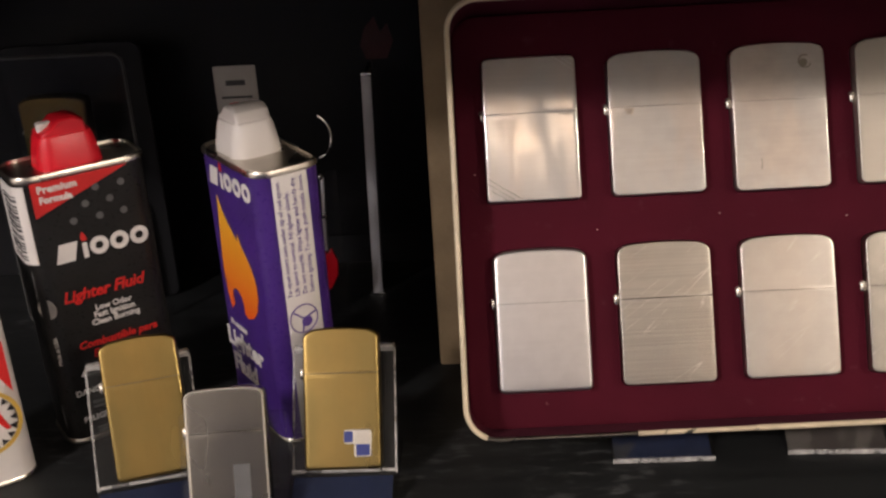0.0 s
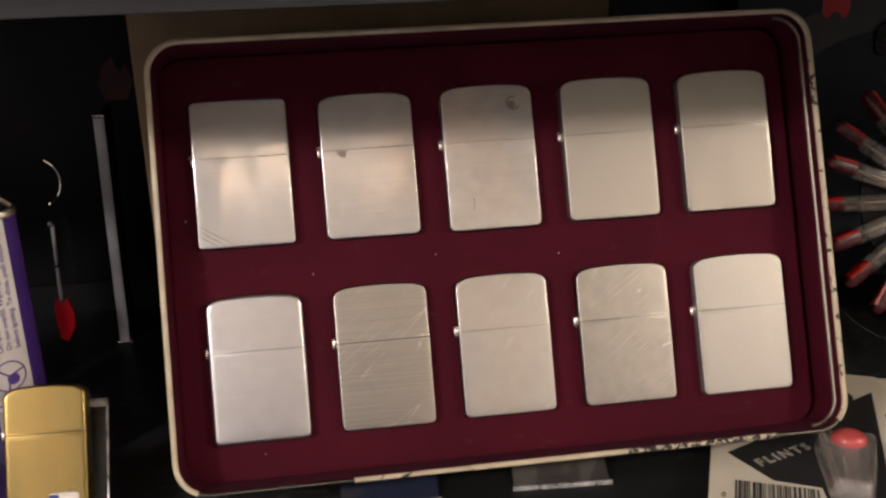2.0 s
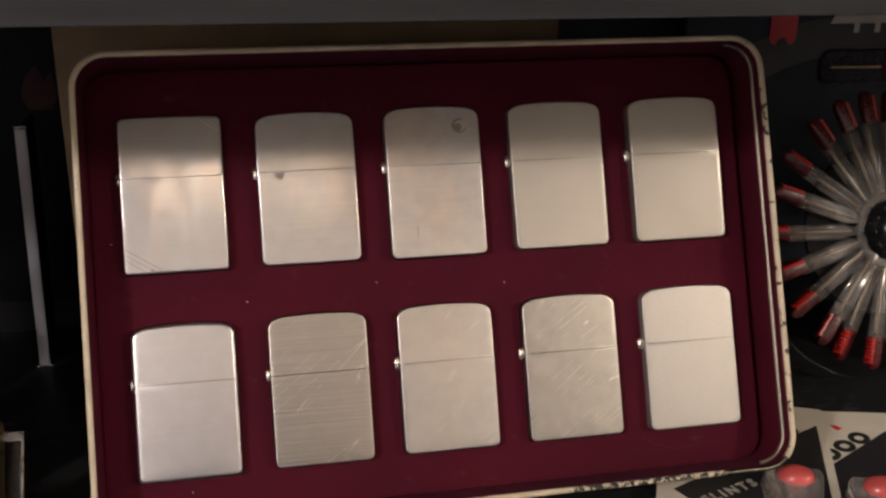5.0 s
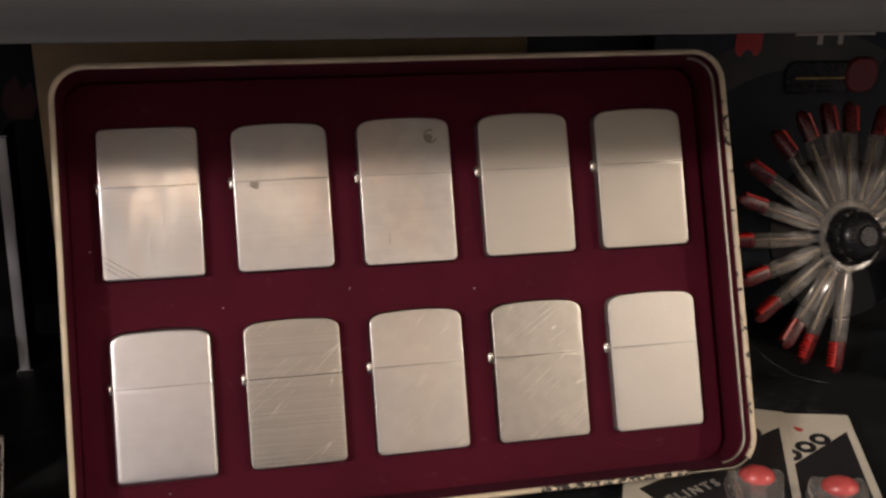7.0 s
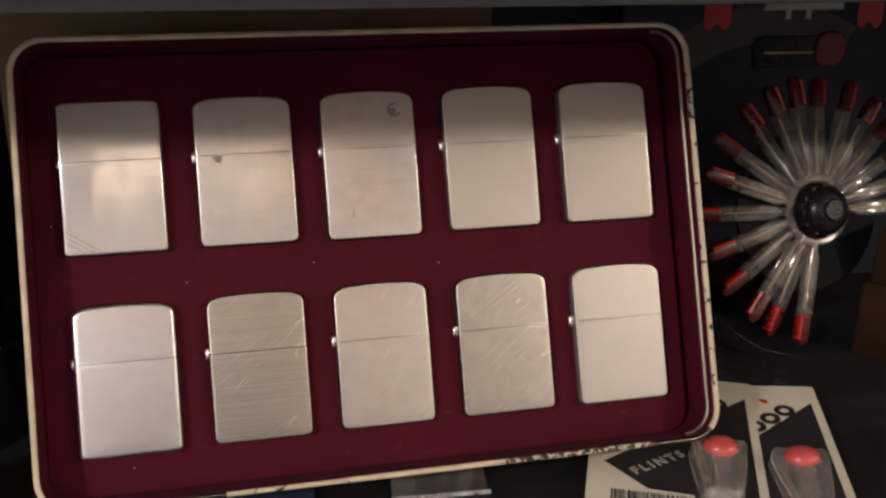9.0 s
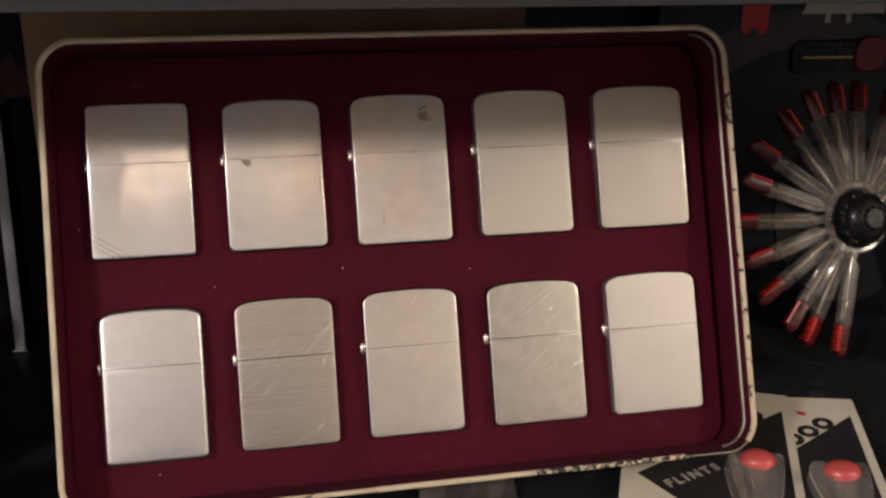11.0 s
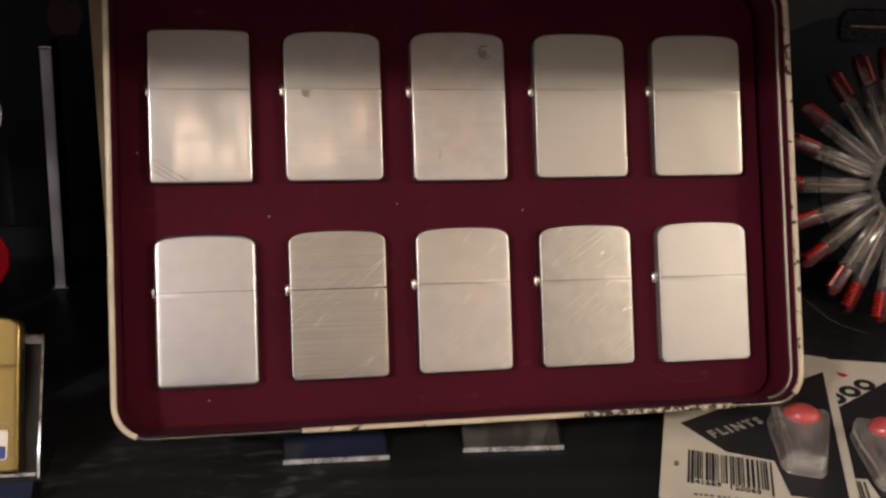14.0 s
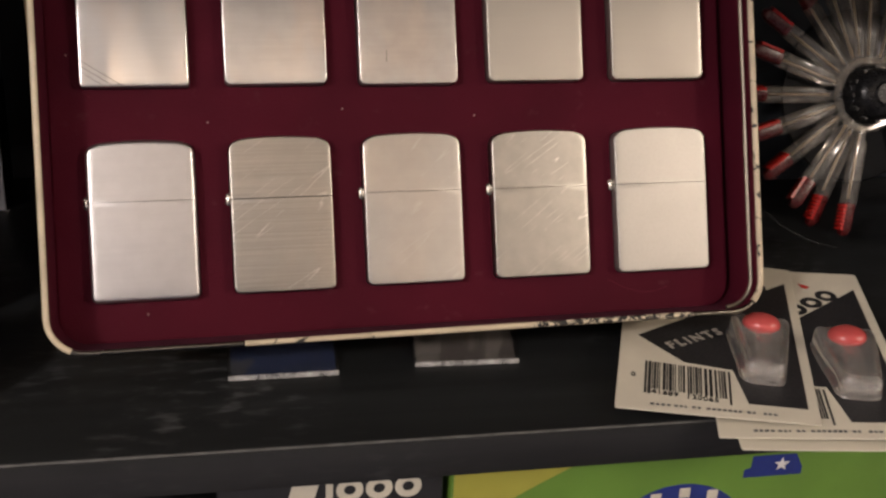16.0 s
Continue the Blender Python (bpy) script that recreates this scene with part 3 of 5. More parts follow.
def display_tin():
    root = thing("display_tin", TIN, "open cream tin with maroon tray leaning on a brown carton", "tin")
    cx, cz, w, h, r = 122.2 * mm, -7.1 * mm, 271.5 * mm, 175.9 * mm, 13 * mm
    out = rounded(w, h, r, 8, cx, cz)
    # shell: outer wall, inner wall and bottom
    rings = [back(inset(out, 2 * mm), 31 * mm), back(inset(out, 0.4 * mm), 30.4 * mm), back(out, 29 * mm), back(out, -13.5 * mm),
             back(inset(out, 0.7 * mm), -13.5 * mm), back(inset(out, 0.7 * mm), 12 * mm)]
    part("body", loft(rings, (True, True)), M_CREAM_PRINT, root, "cream enamelled tin with black print")
    # rolled rim in two finishes: cream, and printed along the base and the hinge side
    path = [(x, -13.8 * mm, z) for x, z in inset(out, 0.4 * mm)]
    n = len(path)
    base_z = path[26][2]
    along = lambda a, b, k=8: [((a + (b - a) * q / k) * mm, -13.8 * mm + 0.15 * mm * math.sin(q * 2.1 + a), base_z) for q in range(k + 1)]
    part("rim", tube(path[5:25], 1.15 * mm, 10), M_CREAM, root, "rolled cream rim")
    part("bare_rim", tube(path[24:26] + along(0, 54), 1.0 * mm, 10), M_CHROME_WORN, root, "rubbed bare stretch of rim")
    part("printed_rim", tube(along(54, 100), 1.0 * mm, 10), M_CREAM_PRINT, root, "dark printed stretch of rim")
    part("rim", tube(along(100, 162), 1.15 * mm, 10), M_CREAM, root, "rolled cream rim")
    part("printed_rim", tube(along(162, 226), 1.15 * mm, 10), M_DARK_PRINT, root, "dark printed stretch of rim")
    part("bare_rim", tube(along(226, 244) + path[27:32], 1.0 * mm, 10), M_CHROME_WORN, root, "rubbed bare stretch of rim")
    part("printed_rim", tube(path[31:] + path[:6], 1.2 * mm, 10), M_CREAM_PRINT, root, "rolled cream rim with black print")
    part("inner_bead", tube([(x, -8.5 * mm, z) for x, z in (lambda o: o[27:] + o[:9])(inset(out, 1.9 * mm))], 0.9 * mm, 8), M_TIN_SILVER, root, "bare metal bead inside the rim")
    part("lining", loft([back(inset(out, 1.0 * mm), -12.6 * mm), back(inset(out, 1.4 * mm), -6.0 * mm), back(inset(out, 2.2 * mm), 11 * mm)], (False, True)), M_MAROON, root, "dark maroon lining")
    for x in (100.5 * mm,):
        part("seam", block(x - 0.4 * mm, x + 0.4 * mm, -15.8 * mm, 10 * mm, cz - h / 2 - 0.6 * mm, cz - h / 2 + 0.2 * mm, 0.1 * mm), M_DARK, root, "soldered seam")
    # tray with ten pockets
    bm = bmesh.new()
    y = -TRAY * mm
    loops = [rounded(264.4 * mm, 171.8 * mm, 10.5 * mm, 8, 120.4 * mm, -7.8 * mm)]
    for x0, z0, lw, lh, lr, bow, *_ in ROWS:
        o = lighter_outline(lw * mm, lh * mm, lr * mm, bow * mm, 0, lh * mm)
        loops.append([(px + x0 * mm, pz + z0 * mm) for px, pz in inset(o, -0.35 * mm)])
    edges = []
    for k, loop in enumerate(loops):
        m_ = len(loop)
        if k == 0:
            # the outer edge is rounded over
            bend = [[bm.verts.new((px, y + 1.1 * mm * (1 - math.cos(a)), pz)) for px, pz in inset(loop, 1.1 * mm * (1 - math.sin(a)))] for a in (0, 0.5, 1.0, math.pi / 2)]
            for u, v in zip(bend, bend[1:]):
                for i in range(m_):
                    bm.faces.new((u[i], u[(i + 1) % m_], v[(i + 1) % m_], v[i]))
            top, side = bend[0], bend[-1]
        else:
            top = side = [bm.verts.new((px, y, pz)) for px, pz in loop]
        low = [bm.verts.new((px, y + 6 * mm, pz)) for px, pz in loop]
        for i in range(m_):
            ends = (top[i], top[(i + 1) % m_])
            edges.append(bm.edges.get(ends) or bm.edges.new(ends))
        for i in range(m_):
            bm.faces.new((side[i], side[(i + 1) % m_], low[(i + 1) % m_], low[i]))
        if k:
            bm.faces.new(low)
    bmesh.ops.triangle_fill(bm, edges=edges, use_beauty=True, use_dissolve=False)
    part("tray", bm, M_MAROON, root, "maroon flocked tray with ten pockets", False)
    return root


tin = display_tin()
for x, z in ((44.6, -13.2), (95.2, -9.0), (147, -12.6), (-4.5, 12.0), (20, -83.5)):
    part("dust_speck", lathe([(0.05 * mm, 0), (0.3 * mm, 0.1 * mm), (0.28 * mm, 0.35 * mm), (0.05 * mm, 0.5 * mm)], 6), M_CARD, tin, "pale dust speck").matrix_local = pose(x * mm, 4.4 * mm, z * mm, 90, 0, 0)
for (x0, z0), (x1, z1) in (((200, -80), (214, -86)), ((-6, 6), (3, -3)), ((214, -86), (226, -84))):
    part("scratch", tube([(x0 * mm, 4.48 * mm, z0 * mm), ((x0 + x1) / 2 * mm, 4.48 * mm, ((z0 + z1) / 2 - 0.8) * mm), (x1 * mm, 4.48 * mm, z1 * mm)], 0.1 * mm, 5), M_TRAY_SCRATCH, tin, "faint scratch in the flocking")
made = []
# lids close a little unevenly, cases sit a little askew
LEANS = [(0, 0), (0.2, -0.3), (0.4, -0.8), (0.5, -0.9), (0.9, -1.4), (-0.2, 0.3), (0, -0.2), (0.3, -1.0), (0, 0.2), (0, -0.2)]
BULGES = [(0.05, 0.05), (0.10, 0.08), (0.10, 0.10), (0.10, 0.10), (0.12, 0.10), (0.25, 0.50), (0.35, 0.15), (0.15, 0.20), (0.25, 0.15), (0.12, 0.10)]
for (x0, z0, lw, lh, lr, bow, seam, edge, steel, label), (sit, lean), bulge in zip(ROWS, LEANS, BULGES):
    made.append(lighter("flip_lighter", TIN @ pose(x0 * mm, 0, z0 * mm, sit), label, steel, lw, lh, 13.0, lr, bow, seam, edge, "lighters in the tin", gap=0.24 if steel is M_STEEL_G else 0.11, lean=lean, bulge=bulge))
# marks on single lighters
for k in range(3):
    a = Vector((-19.0 + 0.3, 9.6 - 2.1 * k))
    b = Vector((-5.0 - 3.2 * k, 0.7))
    part("corner_line", tube([(a.x * mm, -0.05 * mm, a.y * mm), (b.x * mm, -0.05 * mm, b.y * mm)], 0.11 * mm, 6), M_DARK, made[0], "engraved diagonal line")
for k in range(3):
    part("corner_line", tube([((10.0 + 2.6 * k) * mm, -0.03 * mm, 58.9 * mm), (18.8 * mm, -0.03 * mm, (52.4 + 2.0 * k) * mm)], 0.07 * mm, 6), M_TINPLATE, made[0], "faint bright line")
ring = [(11.2 * mm + 2.6 * mm * math.cos(a / 8 * math.pi), 0.16 * mm, 51.6 * mm + 2.6 * mm * math.sin(a / 8 * math.pi)) for a in range(3, 16)]
part("round_mark", tube(ring, 0.35 * mm, 6), M_STAIN, made[2], "tarnished round mark")
part("round_mark", flat(arc(10.4 * mm, 51 * mm, 1.7 * mm, 0, 330), 0, 0.00016), M_STAIN, made[2])
part("scratch", tube([(-8.6 * mm, -0.10 * mm, 8.5 * mm), (-8.4 * mm, -0.11 * mm, 13 * mm)], 0.12 * mm, 5), M_DARK, made[2], "short dark scratch")
part("chip", flat([(-13 * mm, 35.6 * mm), (-8.6 * mm, 35.6 * mm), (-9.4 * mm, 32.6 * mm), (-11.6 * mm, 33.2 * mm)], 0, 0.0002), M_CHIP, made[1], "dull chip under the seam")


# ---- acrylic stands ----
def acrylic_stand(m, insert, label, low=False):
    root = thing("acrylic_stand", m, label, "display stand", "acrylic stands")
    w, t = 43 * mm, 2.4 * mm

    def sheet(points):
        # a bent sheet of thickness t
        nrm = []
        for i in range(len(points)):
            a, b = Vector(points[max(i - 1, 0)]), Vector(points[min(i + 1, len(points) - 1)])
            d = (b - a).normalized()
            nrm.append(Vector((-d.y, d.x)))
        ring = [tuple(p) for p in points] + [tuple(Vector(p) + k * t) for p, k in reversed(list(zip(points, nrm)))]
        return loft([[(-w / 2, y, z) for y, z in ring], [(w / 2, y, z) for y, z in ring]])

    if low:
        a = part("foot", block(-w / 2, w / 2, 0, 30 * mm, 0, t, 0.3 * mm), M_ACRYLIC, root)
        b = part("back_plate", sheet([(13.5 * mm, 2.4 * mm), (30 * mm, 39 * mm)]), M_ACRYLIC, root, "", False)
        a.visible_shadow = b.visible_shadow = False
        return root
    a = part("front_plate", sheet([(0, 0.0), (21 * mm, 9.0 * mm)]), M_ACRYLIC, root, "", False)
    b = part("back_plate", sheet([(24 * mm, 6.0 * mm), (29 * mm, 13 * mm), (55 * mm, 49 * mm)]), M_ACRYLIC, root, "", False)
    c = part("foot", block(-w / 2, w / 2, 2 * mm, 56 * mm, 0, t, 0.3 * mm), M_ACRYLIC, root)
    d = part("top_lip", block(-w / 2, w / 2, 53.5 * mm, 57 * mm, 48 * mm, 50.6 * mm, 0.5 * mm), M_ACRYLIC, root)
    e = part("front_edge", block(-w / 2, w / 2, -0.5 * mm, 0.5 * mm, 0.2 * mm, 2.2 * mm, 0.2 * mm), M_ACRYLIC_EDGE, root, "clear edge made milky for its glow")
    f = part("ledge_edge", block(-w / 2, w / 2, 20.0 * mm, 21.4 * mm, 10.4 * mm, 11.3 * mm, 0.2 * mm), M_ACRYLIC_EDGE, root, "clear edge made milky for its glow")
    sides = []
    for x in (-w / 2, w / 2):
        sides.append(part("side_edge", tube([(x, 24 * mm, 7 * mm), (x, 28 * mm, 14 * mm), (x, 53.5 * mm, 49.5 * mm)], 0.5 * mm, 6), M_ACRYLIC_EDGE, root, "clear edge made milky for its glow"))
    d.data.materials[0] = M_ACRYLIC_EDGE
    for o in (a, b, c, d, e, f, *sides):
        o.visible_shadow = False
    # added sheet that carries the plate's painted reflection
    s = 9.0 / 21
    ring = [(1.5 * mm, 1.5 * s * mm - 0.5 * mm), (20 * mm, 20 * s * mm - 0.5 * mm), (20 * mm, 20 * s * mm - 0.2 * mm), (1.5 * mm, 1.5 * s * mm - 0.2 * mm)]
    part("insert", loft([[(-w / 2 + mm, y, z) for y, z in ring], [(w / 2 - mm, y, z) for y, z in ring]]), insert, root, "painted reflection under the clear plate", False)
    return root


acrylic_stand(pose(-0.0504, 0.0466, 0, 0, 0, 0.5), M_BLUE_REFLECTION, "clear acrylic stand with painted blue reflection under the tin")
acrylic_stand(pose(0.0235, 0.0492, 0, 0, 0, -1.5), M_GREY_REFLECTION, "clear acrylic stand with painted grey reflection under the tin")
acrylic_stand(pose(-0.1842, 0.0105, 0, 0, 0, 0), M_BLUE_REFLECTION, "clear acrylic stand holding a brass lighter")
acrylic_stand(pose(-0.2586, 0.0080, 0, 0, 0, 15), M_BLUE_REFLECTION, "clear acrylic stand holding a worn brass lighter")
acrylic_stand(pose(-0.2255, 0.0035, 0, 0, 0, 3), M_GREY_REFLECTION, "low clear acrylic stand holding a chrome lighter", True)

# ---- slim lighters on the stands ----
gold = lighter("slim_lighter", pose(-0.1838, 0.0288, 0.0128, -28, 0, 0), "brass slim lighter with a small enamel lighter emblem", M_BRASS, 31.6, 58.5, 9.5, 3.5, 1.5, 39.5, 1.2, "slim lighters")
emblem = part("emblem", slab(rounded(11.5 * mm, 6.0 * mm, 1.2 * mm, 3, 6.4 * mm, 13.4 * mm), -0.5 * mm, 0.4 * mm, 0.2 * mm, "y", 2), M_TINPLATE, gold, "raised silver emblem")
emblem_two = part("emblem", slab(rounded(7.2 * mm, 11.0 * mm, 1.0 * mm, 3, 8.4 * mm, 10.6 * mm), -0.6 * mm, 0.4 * mm, 0.2 * mm, "y", 2), M_TINPLATE, gold, "raised silver emblem")
part("enamel", slab(rounded(5.6 * mm, 4.6 * mm, 0.3 * mm, 2, 8.5 * mm, 8.0 * mm), -0.75 * mm, 0, 0.15 * mm, "y", 2), M_BLUE, emblem_two, "blue enamel field")
part("enamel", slab(rounded(3.6 * mm, 4.4 * mm, 0.3 * mm, 2, 2.6 * mm, 13.4 * mm), -0.75 * mm, 0, 0.15 * mm, "y", 2), M_BLUE, emblem, "blue enamel field")
lighter("slim_lighter", pose(-0.2612, 0.0285, 0.0125, 0, 0, 15) @ pose(0, 0, 0, -28, -1.5, 0), "worn brass slim lighter on a clear stand", M_BRASS, 31.6, 58.5, 9.5, 3.5, 1.5, 39.5, 1.2, "slim lighters")
chrome = lighter("slim_lighter", pose(-0.2255, 0.0040, 0.0028, 0, 0, 5) @ pose(0, 0, 0, -24, 0, 0), "scratched chrome slim lighter on a clear stand", M_CHROME_WORN, 31.6, 56.5, 9.5, 3.0, 0.9, 39.0, 1.0, "slim lighters")
bevel = [(x * mm, -0.05 * mm, z * mm) for x, z in inset(lighter_outline(31.6, 56.5, 3.0, 0.9, 0, 56.5), 0.5)]
part("bevel", tube(bevel, 0.55 * mm, 8, True), M_TINPLATE, chrome, "polished bright bevel")
part("engraved_panel", flat([(2 * mm, 6 * mm), (8.5 * mm, 6 * mm), (8.5 * mm, 26 * mm), (2 * mm, 26 * mm)], 0, 0.00026), M_GREY_PRINT, chrome, "dull engraved panel")


# ---- fluid cans ----
def can(name, m, label, body_mat, cap_mat, cap_label, tip_mat, sx, w=57.5, d=31.0, h=129.0, r=8.0):
    root = thing(name, m, label, "fluid can", "fluid cans")
    w, d, h, r = w * mm, d * mm, h * mm, r * mm
    out = rounded(w, d, r, 7)
    part("body", loft([up(inset(out, 1 * mm), 2 * mm), up(out, 2.5 * mm), up(out, h - 3 * mm), up(inset(out, 1 * mm), h - 2.5 * mm)]), body_mat, root)
    for z0, z1, nm in ((0, 2.6 * mm, "bottom_rim"), (h - 3.2 * mm, h, "top_rim")):
        o2 = inset(out, -0.7 * mm)
        rings = [up(inset(o2, 0.8 * mm), z0), up(o2, z0 + 0.8 * mm), up(o2, z1 - 0.8 * mm), up(inset(o2, 0.5 * mm), z1), up(inset(o2, 1.6 * mm), z1), up(inset(o2, 2.0 * mm), z1 - 1.8 * mm if z0 else z1)]
        part(nm, loft(rings), M_TINPLATE, root, "seamed tinplate rim")
    part("top_panel", slab(inset(out, 1.2 * mm), h - 2.2 * mm, h - 1.2 * mm, 0.3 * mm), M_TINPLATE, root, "dull tinplate top")
    # spout with a flip nozzle
    sx = sx * mm
    base = rounded(25 * mm, 21 * mm, 6 * mm, 6, sx, 0)
    spout = part("spout", loft([up(inset(base, -1.2 * mm), h - 1.5 * mm), up(inset(base, -1.0 * mm), h + 1 * mm), up(inset(base, 0.6 * mm), h + 10 * mm), up(inset(base, 1.6 * mm), h + 12.6 * mm), up(inset(base, 4 * mm), h + 13.2 * mm)]), cap_mat, root, cap_label)
    hump = [(-10, 9), (10.5, 9), (10.5, 13.0), (9.0, 13.4), (8.2, 17.5), (4.0, 19.6), (-2.5, 19.0), (-6.5, 15.6), (-10.5, 13.6)]
    hump = [(sx + x * mm, h + z * mm) for x, z in hump]
    rings = []
    for i in range(5):
        a = math.pi / 2 * i / 4
        rings.append([(x, -8 * mm + 2.5 * mm * (1 - math.cos(a)), z) for x, z in inset(hump, 0.9 * mm * (1 - math.sin(a)))])
    for i in range(4, -1, -1):
        a = math.pi / 2 * i / 4
        rings.append([(x, 8 * mm - 2.5 * mm * (1 - math.cos(a)), z) for x, z in inset(hump, 0.9 * mm * (1 - math.sin(a)))])
    part("nozzle", loft(rings), cap_mat, spout, cap_label)
    part("nozzle_tip", slab(rounded(7 * mm, 5 * mm, 1.5 * mm, 3, sx - 6.5 * mm, 0), h + 12 * mm, h + 17.6 * mm, 0.8 * mm), tip_mat, spout, "nozzle tip in another colour")
    return root


def logo(parent, place, s, mat, flame_mat, turn=0.0, lying=False, at=11.2, rise=0.0):
    """A row of plain slanted shapes in place of a maker's mark."""
    def put(name, outline, m):
        ob = part(name, flat_up(outline) if lying else flat(outline), m, parent, "", False)
        ob.matrix_local = pose(*place, 0, 0, turn) if lying else pose(*place) @ pose(0, 0, 0, 0, -turn, 0)
    put("logo_shape", [(0, 0), (7.5 * s, 0), (9.6 * s, 8 * s), (2.1 * s, 8 * s)], mat)
    put("logo_shape", [(11.2 * s, 0), (13.2 * s, 0), (13.2 * s, 6.5 * s), (11.2 * s, 6.5 * s)], mat)
    put("logo_flame", [(at * s, (7.4 + rise) * s), ((at + 2.2) * s, (7.4 + rise) * s), ((at + 2.0) * s, (9.2 + rise) * s), ((at + 0.8) * s, (11.4 + rise) * s), ((at - 0.2) * s, (9.4 + rise) * s)], flame_mat)
    for k in range(3):
        cx = (18 + 8.4 * k) * s
        hole = arc(cx, 4 * s, 1.7 * s, 0, 360, 16)[:-1]
        rim = arc(cx, 4 * s, 3.9 * s, 0, 360, 16)[:-1]
        f = (lambda o, y: up(o, y)) if lying else back
        e = 0.0002 if lying else -0.00025
        bm = loft([f(rim, 0), f(rim, e), f(hole, e), f(hole, 0)], (False, False))
        ob = part("logo_ring", bm, mat, parent, "", False)
        ob.matrix_local = pose(*place, 0, 0, turn) if lying else pose(*place) @ pose(0, 0, 0, 0, -turn, 0)


black = can("fluid_can", pose(-0.3005, 0.0992, 0, 0, 0, 36), "black lighter fluid can with red nozzle and printed front", M_BLACK_CAN, M_RED_PLASTIC, "red plastic nozzle", M_WHITE_PLASTIC, -1.5, 56.0)
F = -15.62 * mm
part("red_corner", flat([(-22.2 * mm, 110.6 * mm), (-22.2 * mm, 125.8 * mm), (19.4 * mm, 125.8 * mm)], F), M_RED_PRINT, black, "red printed corner", False)
lettering("Premium", 4.3 * mm, M_WHITE_PRINT, black, (-19.8 * mm, F - 0.4 * mm, 121.2 * mm), width=0.0002, spread=1.08)
lettering("Formula", 4.1 * mm, M_WHITE_PRINT, black, (-19.6 * mm, F - 0.4 * mm, 116.6 * mm), width=0.0002)
for x, z in ((15.2, 118.5), (4.2, 118.7), (9.4, 112.3), (-1.2, 112.4), (14.4, 105.6), (3.9, 105.7), (-7.4, 106)):
    part("dot", flat(arc(x * mm, z * mm, 1.6 * mm, 0, 340, 10), F), M_GREY_PRINT, black, "grey printed dot", False)
logo(black, (-17.8 * mm, F, 88.4 * mm), 1.06 * mm, M_WHITE_PRINT, M_RED_PRINT)
lettering("Lighter Fluid", 7.4 * mm, M_RED_PRINT, black, (-18.6 * mm, F - 0.1 * mm, 69.8 * mm), shear=0.25, width=0.00016, spread=0.97)
for k, words in enumerate(("Low Odor", "Fast Ignition", "Clean Burning")):
    lettering(words, 3.8 * mm, M_WHITE_PRINT, black, (2.4 * mm, F - 0.1 * mm, (63.0 - 3.4 * k) * mm), align="CENTER", width=0.0001)
lettering("Combustible para", 5.0 * mm, M_RED_PRINT, black, (-16.2 * mm, F - 0.1 * mm, 46.4 * mm), shear=0.2, width=0.0001)
lettering("Encendedor", 5.0 * mm, M_RED_PRINT, black, (-10.6 * mm, F - 0.1 * mm, 41.2 * mm), shear=0.2, width=0.0001)
lettering("DANGER", 3.8 * mm, M_WHITE_PRINT, black, (-21.6 * mm, F - 0.1 * mm, 24.2 * mm), width=0.0001)
lettering("PELIGRO", 3.8 * mm, M_WHITE_PRINT, black, (-20.5 * mm, F - 0.1 * mm, 10.4 * mm), width=0.0001)
lettering("4", 4.2 * mm, M_WHITE_PRINT, black, (-17.6 * mm, F - 0.1 * mm, 32.6 * mm), width=0.0002)
for z in (32.8, 18.6, 16.2, 5.4, 3.6):
    part("print_line", flat([(-15 * mm, z * mm), (12 * mm, z * mm), (12 * mm, (z + 1.1) * mm), (-15 * mm, (z + 1.1) * mm)], F), M_GREY_PRINT, black, "unreadable print", False)
# label on the narrow side
def wrap_strip(z0, z1, off, a0, a1):
    """A thin strip round the can's front corner: from a0 mm back along the narrow side to a1 degrees round the corner."""
    hw, hd, r = 28.75, 15.5, 8.0
    pts = [(-(hw + off), a0), (-(hw + off), -(hd - r))]
    pts += [(-(hw - r) - (r + off) * math.cos(radians(a)), -(hd - r) - (r + off) * math.sin(radians(a))) for a in range(0, a1 + 1, 10)]
    inner = [(x * 0.985, y * 0.985) for x, y in reversed(pts)]
    return loft([[(x * mm, y * mm, z0 * mm) for x, y in pts + inner], [(x * mm, y * mm, z1 * mm) for x, y in pts + inner]])


side = part("side_label", wrap_strip(90, 125, 0.2, 8, 60), M_WHITE_PRINT, black, "white bar code label", False)
random.seed(4)
z = 92.0
while z < 122:
    hgt = random.choice((0.5, 0.8, 1.2))
    part("bar", wrap_strip(z, z + hgt, 0.4, 4, 30), M_BLACK_PRINT, side, "", False)
    z += hgt + random.choice((0.6, 0.9, 1.5))
seal = part("seal", lathe([(4.7 * mm, -0.5 * mm), (4.7 * mm, 0.15 * mm), (4.2 * mm, 0.15 * mm), (4.1 * mm, 0.05 * mm), (0.2 * mm, 0.05 * mm)], 24), M_GREY_CARD, black, "grey printed seal")
seal.matrix_local = pose(-25.3 * mm, -13.1 * mm, 68.5 * mm, 0, 0, -52) @ pose(0, 0, 0, 90, 0, 0)
words = lettering("Made in USA", 2.6 * mm, M_WHITE_PRINT, black, (0, 0, 0))
words.matrix_local = pose(-24.2 * mm, -14.6 * mm, 41 * mm, 0, 0, -38) @ pose(0, 0, 0, 90, 0, 0) @ pose(0, 0, 0, 0, 0, 90)
for z0, z1 in ((74, 86), (8, 20)):
    for off in (-27.6, -26.3):
        part("print_line", block((off - 0.2) * mm, (off + 0.3) * mm, (-38.2 - off) * mm, (-37.4 - off) * mm, z0 * mm, z1 * mm, 0.1 * mm), M_GREY_PRINT, black, "unreadable print")

